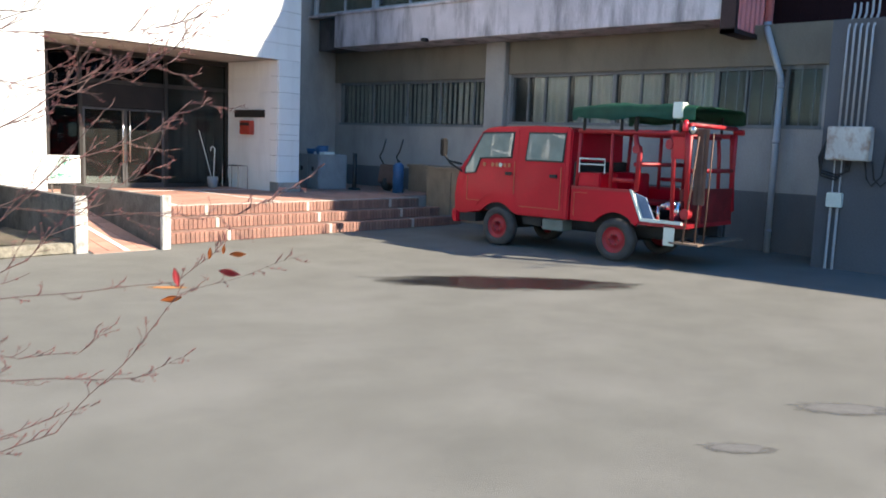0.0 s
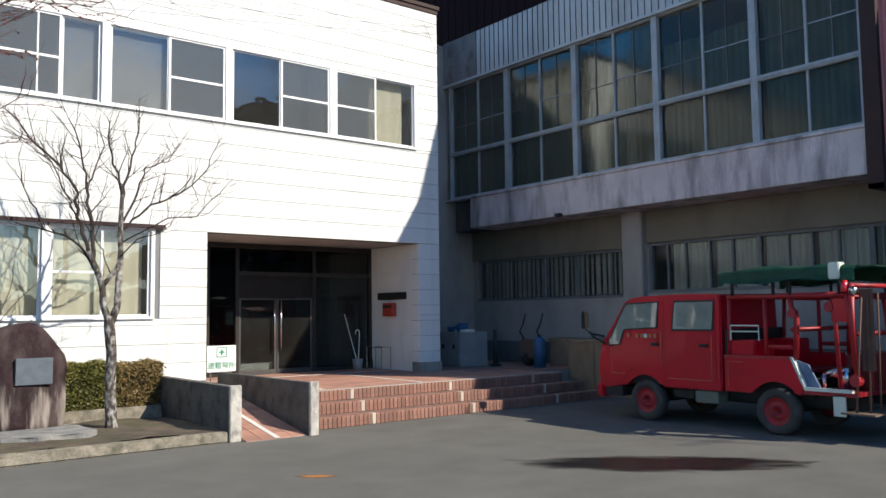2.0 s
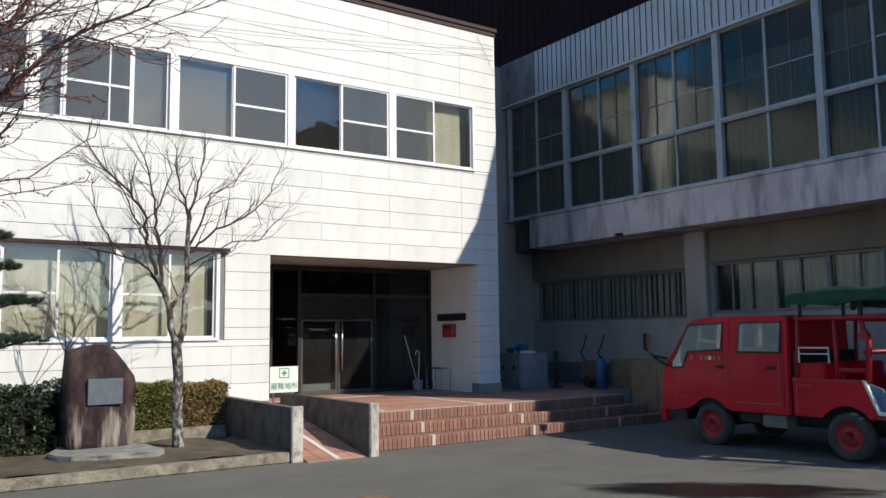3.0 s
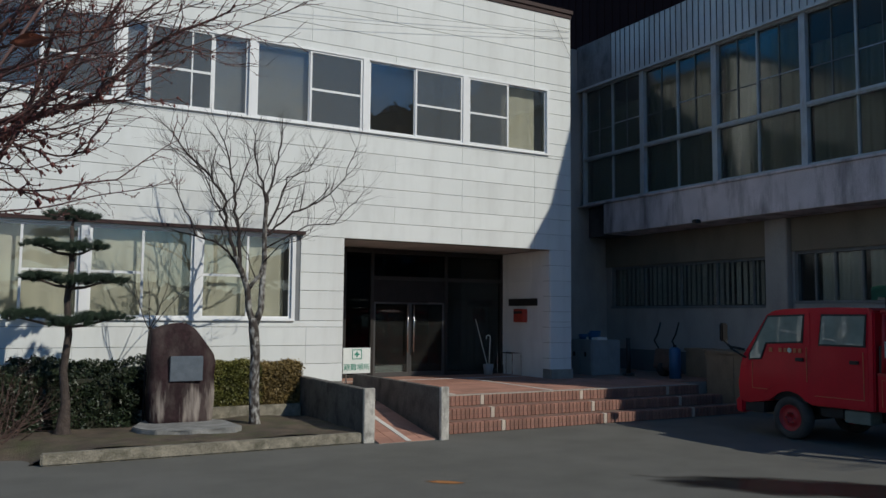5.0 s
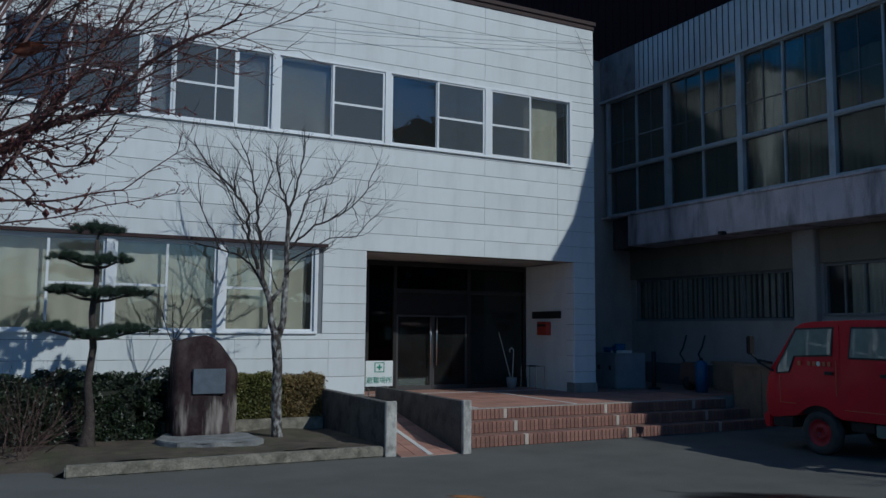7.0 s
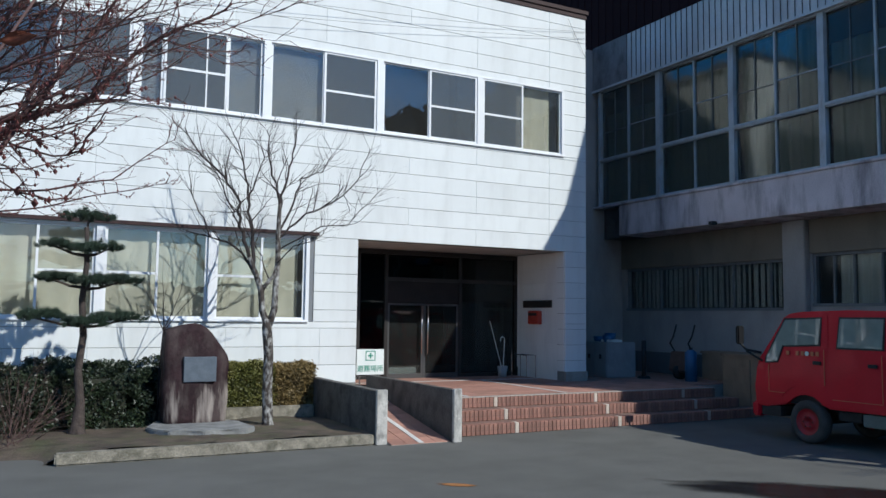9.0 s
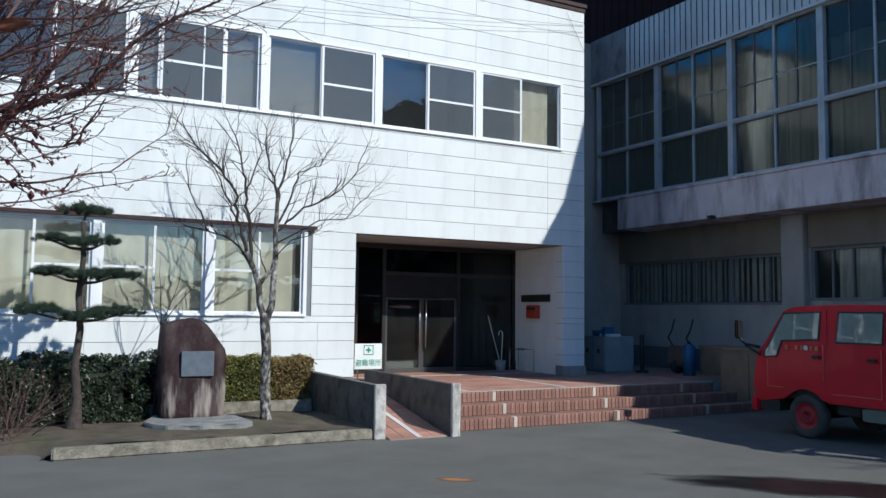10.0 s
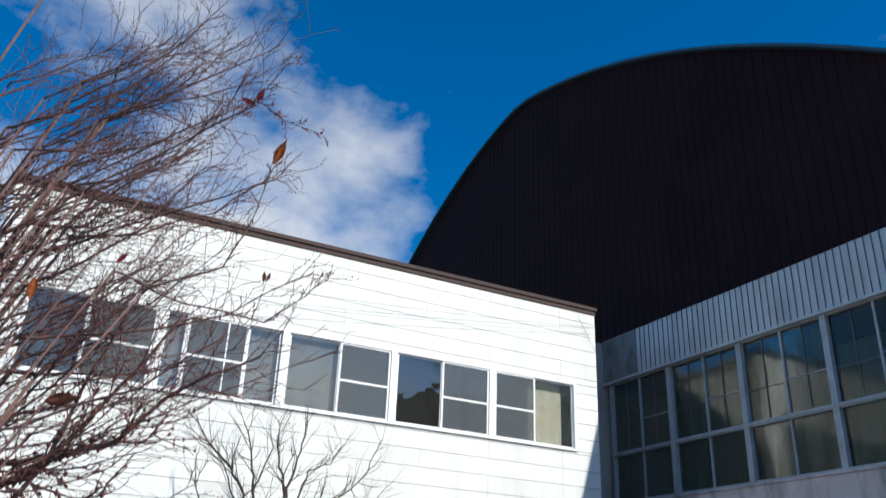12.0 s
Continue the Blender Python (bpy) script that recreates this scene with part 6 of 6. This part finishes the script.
tagged(spout, "small black drain spout under the floor band", "spout")

# ---- overhead wires before the white wall ----
WIRE = mat("grey_wire", (0.2, 0.2, 0.2), 0.6, bump=0.0)
for a, b, sag in (((-0.5, -0.03, 8.42), (-0.03, -0.03, 7.62), 0.0), ((-22.0, -0.6, 7.5), (-0.05, -0.02, 8.2), 0.55), ((-22.0, -0.6, 6.2), (-0.05, -0.02, 8.05), 0.3)):
    pts = [Vector(a).lerp(Vector(b), i / 16) - Vector((0, 0, sag * 4 * (i / 16) * (1 - i / 16))) for i in range(17)]
    w = new("wire", mesh("wire", bars((pts, 0.004), n=5), WIRE, True))
    tagged(w, "thin grey overhead wire before the white wall", "wire", group="overhead wires")

# ---- damp patch and fallen leaves on the asphalt ----
def damp(name, col, rough, seed):
    """Wet asphalt that fades out raggedly towards the rim of its patch (1 unit wide before scaling)."""
    m = mat(name, col, rough, 0.25, 3, 60, 0.15)
    n, l = m.node_tree.nodes, m.node_tree.links
    tc, grad, ns = n.new("ShaderNodeTexCoord"), n.new("ShaderNodeVectorMath"), n.new("ShaderNodeTexNoise")
    grad.operation = "LENGTH"
    ns.inputs["Scale"].default_value, ns.inputs["Detail"].default_value = 2.5 + seed * 0.1, 6.0
    add, mr = n.new("ShaderNodeMath"), n.new("ShaderNodeMapRange")
    mr.inputs["From Min"].default_value, mr.inputs["From Max"].default_value = 1.02, 1.45
    tr, mx = n.new("ShaderNodeBsdfTransparent"), n.new("ShaderNodeMixShader")
    l.new(tc.outputs["Object"], grad.inputs[0])
    l.new(tc.outputs["Object"], ns.inputs["Vector"])
    l.new(grad.outputs["Value"], add.inputs[0])
    l.new(ns.outputs["Fac"], add.inputs[1])
    l.new(add.outputs["Value"], mr.inputs["Value"])
    l.new(mr.outputs["Result"], mx.inputs["Fac"])
    l.new(n["Principled BSDF"].outputs["BSDF"], mx.inputs[1])
    l.new(tr.outputs["BSDF"], mx.inputs[2])
    l.new(mx.outputs["Shader"], n["Material Output"].inputs["Surface"])
    return m


WET = damp("damp_oily_asphalt", (0.02, 0.018, 0.018), 0.07, 1)
DAMP = damp("damp_asphalt", (0.105, 0.103, 0.098), 0.85, 4)


def blotch(name, label, x, y, rx, ry, rot, z, material, seed, rag=0.3):
    bm = bmesh.new()
    vs = []
    for k in range(72):
        a = 2 * math.pi * k / 72
        f = 1 + rag * noise.noise((math.cos(a) * 1.6 + seed, math.sin(a) * 1.6, seed)) + rag * 0.5 * noise.noise((math.cos(a) * 5 + seed, math.sin(a) * 5, 0))
        vs.append(bm.verts.new((f * math.cos(a), f * math.sin(a), 0)))
    bm.faces.new(vs)
    o = new(name, mesh(name, bm, material))
    o.matrix_basis = pose(x, y, z, 0, 0, rot) @ Matrix.Diagonal((rx, ry, 1, 1))
    return tagged(o, label, "stain")


blotch("damp_patch", "dark wet oily patch on the asphalt", -3.2, -8.2, 1.95, 0.55, -43, 0.005, WET, 3)
blotch("damp_patch", "faint damp patch on the asphalt", -6.66, -12.55, 0.26, 0.10, -48, 0.005, DAMP, 5)
blotch("damp_patch", "faint damp patch on the asphalt", -5.37, -12.75, 0.42, 0.16, -48, 0.005, DAMP, 8)
blotch("rust_stain", "orange rust stain on the asphalt", -6.6, -6.15, 0.26, 0.10, -40, 0.005, damp("orange_rust", (0.36, 0.15, 0.04), 0.9, 7), 11)

# ---- far hills and a roof opposite, seen only in the glass ----
bm = bmesh.new()
pts = [(-500 + 25 * i, -420 - 30 * math.sin(i * 0.4)) for i in range(41)]
rows = [[bm.verts.new((x, y, 0)), bm.verts.new((x, y - 20, 15 + 9 * noise.noise((x * 0.012, 0, 5)) + 4 * noise.noise((x * 0.05, 3, 0))))] for x, y in pts]
for a, b in zip(rows, rows[1:]):
    bm.faces.new((a[0], b[0], b[1], a[1]))
hills = setting("hills", bm, mat("far_woods", (0.10, 0.11, 0.08), 0.95, 0.3, 0.05, 0.4, 0.0), "low wooded hills far across the yard", "hills")

house = thing("brown_house", "dark brown flat-roofed house across the yard with an aerial", "house", pose(11.1, -28.0, 0))
part("wall", boxes((-2.6, 2.6, -2.0, 2.0, 0, 13.4)), mat("brown_boards", (0.07, 0.045, 0.03), 0.8, 0.2, 1, 20, 0.2), house)
part("roof", boxes((-2.8, 2.8, -2.2, 2.2, 13.401, 13.6)), RED_TRIM, house)
aerial = part("aerial", bars(([(-1.9, 1.8, 13.59), (-1.9, 1.8, 16.6)], 0.035), ([(-3.4, 1.8, 15.5), (0.2, 1.8, 15.3)], 0.03), n=6), WIRE, house, "roof aerial on a mast")
for k in range(6):
    part("rod", bars(([(-2.8 + 0.5 * k, 1.8, 14.8 - 0.02 * k), (-2.8 + 0.5 * k, 1.8, 16.1 - 0.03 * k)], 0.022), n=5), WIRE, aerial)


# ---- siding panels, bricks and tiles, piece by piece ----
ROW_H = 0.332
PANEL_CACHE = {}


def slab_mesh(w, d, h, material, chamfer=0.004, kind="panel"):
    """A shared block with its front edges chamfered; origin at its lower left front corner."""
    key = (round(w, 3), round(d, 3), round(h, 3), material.name, kind)
    if key not in PANEL_CACHE:
        c = chamfer
        bm = bmesh.new()
        if kind == "panel":      # faces -y
            back = [bm.verts.new(p) for p in ((0, d, 0), (w, d, 0), (w, d, h), (0, d, h))]
            mid = [bm.verts.new(p) for p in ((0, c, 0), (w, c, 0), (w, c, h), (0, c, h))]
            front = [bm.verts.new(p) for p in ((c, 0, c), (w - c, 0, c), (w - c, 0, h - c), (c, 0, h - c))]
        else:                    # lies flat, faces up
            back = [bm.verts.new(p) for p in ((0, 0, 0), (w, 0, 0), (w, d, 0), (0, d, 0))]
            mid = [bm.verts.new(p) for p in ((0, 0, h - c), (w, 0, h - c), (w, d, h - c), (0, d, h - c))]
            front = [bm.verts.new(p) for p in ((c, c, h), (w - c, c, h), (w - c, d - c, h), (c, d - c, h))]
        for a, b in ((back, mid), (mid, front)):
            for k in range(4):
                bm.faces.new((a[k], a[(k + 1) % 4], b[(k + 1) % 4], b[k]))
        bm.faces.new(front)
        bm.faces.new(back[::-1])
        PANEL_CACHE[key] = mesh(kind, bm, material)
    return PANEL_CACHE[key]


z, row = 0.63, 0
while z < TOP - 0.03:
    z1 = min(z + ROW_H, TOP - 0.025)
    cuts = sorted({z, z1, *(v for o in OPEN for v in o[2:] if z + 0.02 < v < z1 - 0.02)})
    for a, b in zip(cuts, cuts[1:]):
        for p, q in cut_rows(a, b, FACE_L, 0.0):
            marks = [-9.93, -7.75, -6.05, -2.78, -0.98] if row % 3 else [-11.0, -8.8, -4.3, -0.98]
            edge = [p, *[m for m in marks if p + 0.15 < m < q - 0.15], q]
            for x0, x1 in zip(edge, edge[1:]):
                g = 0.0012
                piece("panel", slab_mesh(x1 - x0 - 2 * g, 0.028, b - a - 0.007, WHITE_PANEL), wall_front, Matrix.Translation((x0 + g, 0.0, a + 0.0035)))
    z, row = z1, row + 1

# panels of the porch's inner wall
porch = bpy.data.objects["wall_porch"]
z = 0.73
for i in range(1, 9):
    z1 = min(0.63 + ROW_H * i, 3.285)
    if z1 - z > 0.05:
        for y0, y1 in ((0.031, 0.70), (0.704, 1.835)):
            part("panel", boxes((-0.573, -0.561, y0, y1, z + 0.004, z1 - 0.004)), WHITE_PANEL, porch)
        z = z1

# brick fronts and treads of the steps
rnd = random.Random(9)
BW, GAP = 0.082, 0.008
for i in range(3):
    y = FRONT - TREAD * (2 - i)
    x, k, x_end = XL + 0.02, 0, XR + 0.3 * (2 - i)
    while x + BW < x_end:
        pale = any(abs(x - q) < 0.042 for q in (-3.73, -1.65, 0.49))
        piece("brick", slab_mesh(BW - GAP, 0.112, STEP - GAP, PALE_BRICK if pale else BRICK, 0.006, "panel"), STEPS[i], Matrix.Translation((x, y + rnd.uniform(-0.002, 0.002), STEP * i + GAP * 0.5)))
        x += BW
# platform tiles by the steps, and ramp tiles
platform = bpy.data.objects["platform"]
tiles = [(XL + 0.02 + 0.3 * i, FRONT + 0.125 + 0.3 * j) for i in range(21) for j in range(7)]
for x, y in tiles:
    piece("tile", slab_mesh(0.294, 0.294, 0.024, PAVER, 0.003, "tile"), platform, Matrix.Translation((x, y, PLAT - 0.022)))
bm = bmesh.new()
for i in range(17):
    for j in range(8):
        x, y = -5.32 + 0.28 * i, 0.012 + 0.23 * j
        if j < 8 and y < BACK - 0.02:
            box(bm, x, x + 0.274, y, y + 0.224, PLAT - 0.021, PLAT + 0.001)
for i in range(7):
    for j in range(16):
        x, y = XR - 0.01 + 0.285 * i, -1.59 + 0.26 * j
        box(bm, x, x + 0.279, y, y + 0.254, PLAT - 0.021, PLAT + 0.001)
for i in range(4):
    for j in range(9):
        x, y = 0.03 + 0.34 * i, 0.01 + 0.28 * j
        box(bm, x, x + 0.33, y, y + 0.27, PLAT - 0.021, PLAT + 0.001)
tagged(part("tiles", bm, PAVER, platform), kind="stuff")
for row in ((-4.24, -4.16, FRONT + 0.14, 0.85), (-2.19, -2.11, FRONT + 0.14, 0.85), (-5.3, -0.6, 0.87, 0.95)):
    part("pale_strip", boxes((*row, PLAT + 0.003, PLAT + 0.007)), WHITE_LINE, platform)
part("nosing", boxes((XL + 0.005, XR - 0.02, FRONT - 0.006, FRONT + 0.118, PLAT - 0.012, PLAT + 0.004)), mat("worn_nosing", (0.42, 0.36, 0.31), 0.85, 0.25, 5, 60, 0.3, stain=0.6, stain_scale=(5, 5, 5), dark=(0.22, 0.14, 0.11)), platform, "worn pale edge of the platform")
turn = Matrix.Translation((0, -3.35, 0.004)) @ Matrix.Rotation(math.atan(SLOPE), 4, "X")
for i in range(4):
    for j in range(12):
        piece("tile", slab_mesh(0.232, 0.236, 0.012, PAVER, 0.003, "tile"), ramp_floor, turn @ Matrix.Translation((-6.115 + 0.239 * i, 0.01 + 0.243 * j, 0.0)))
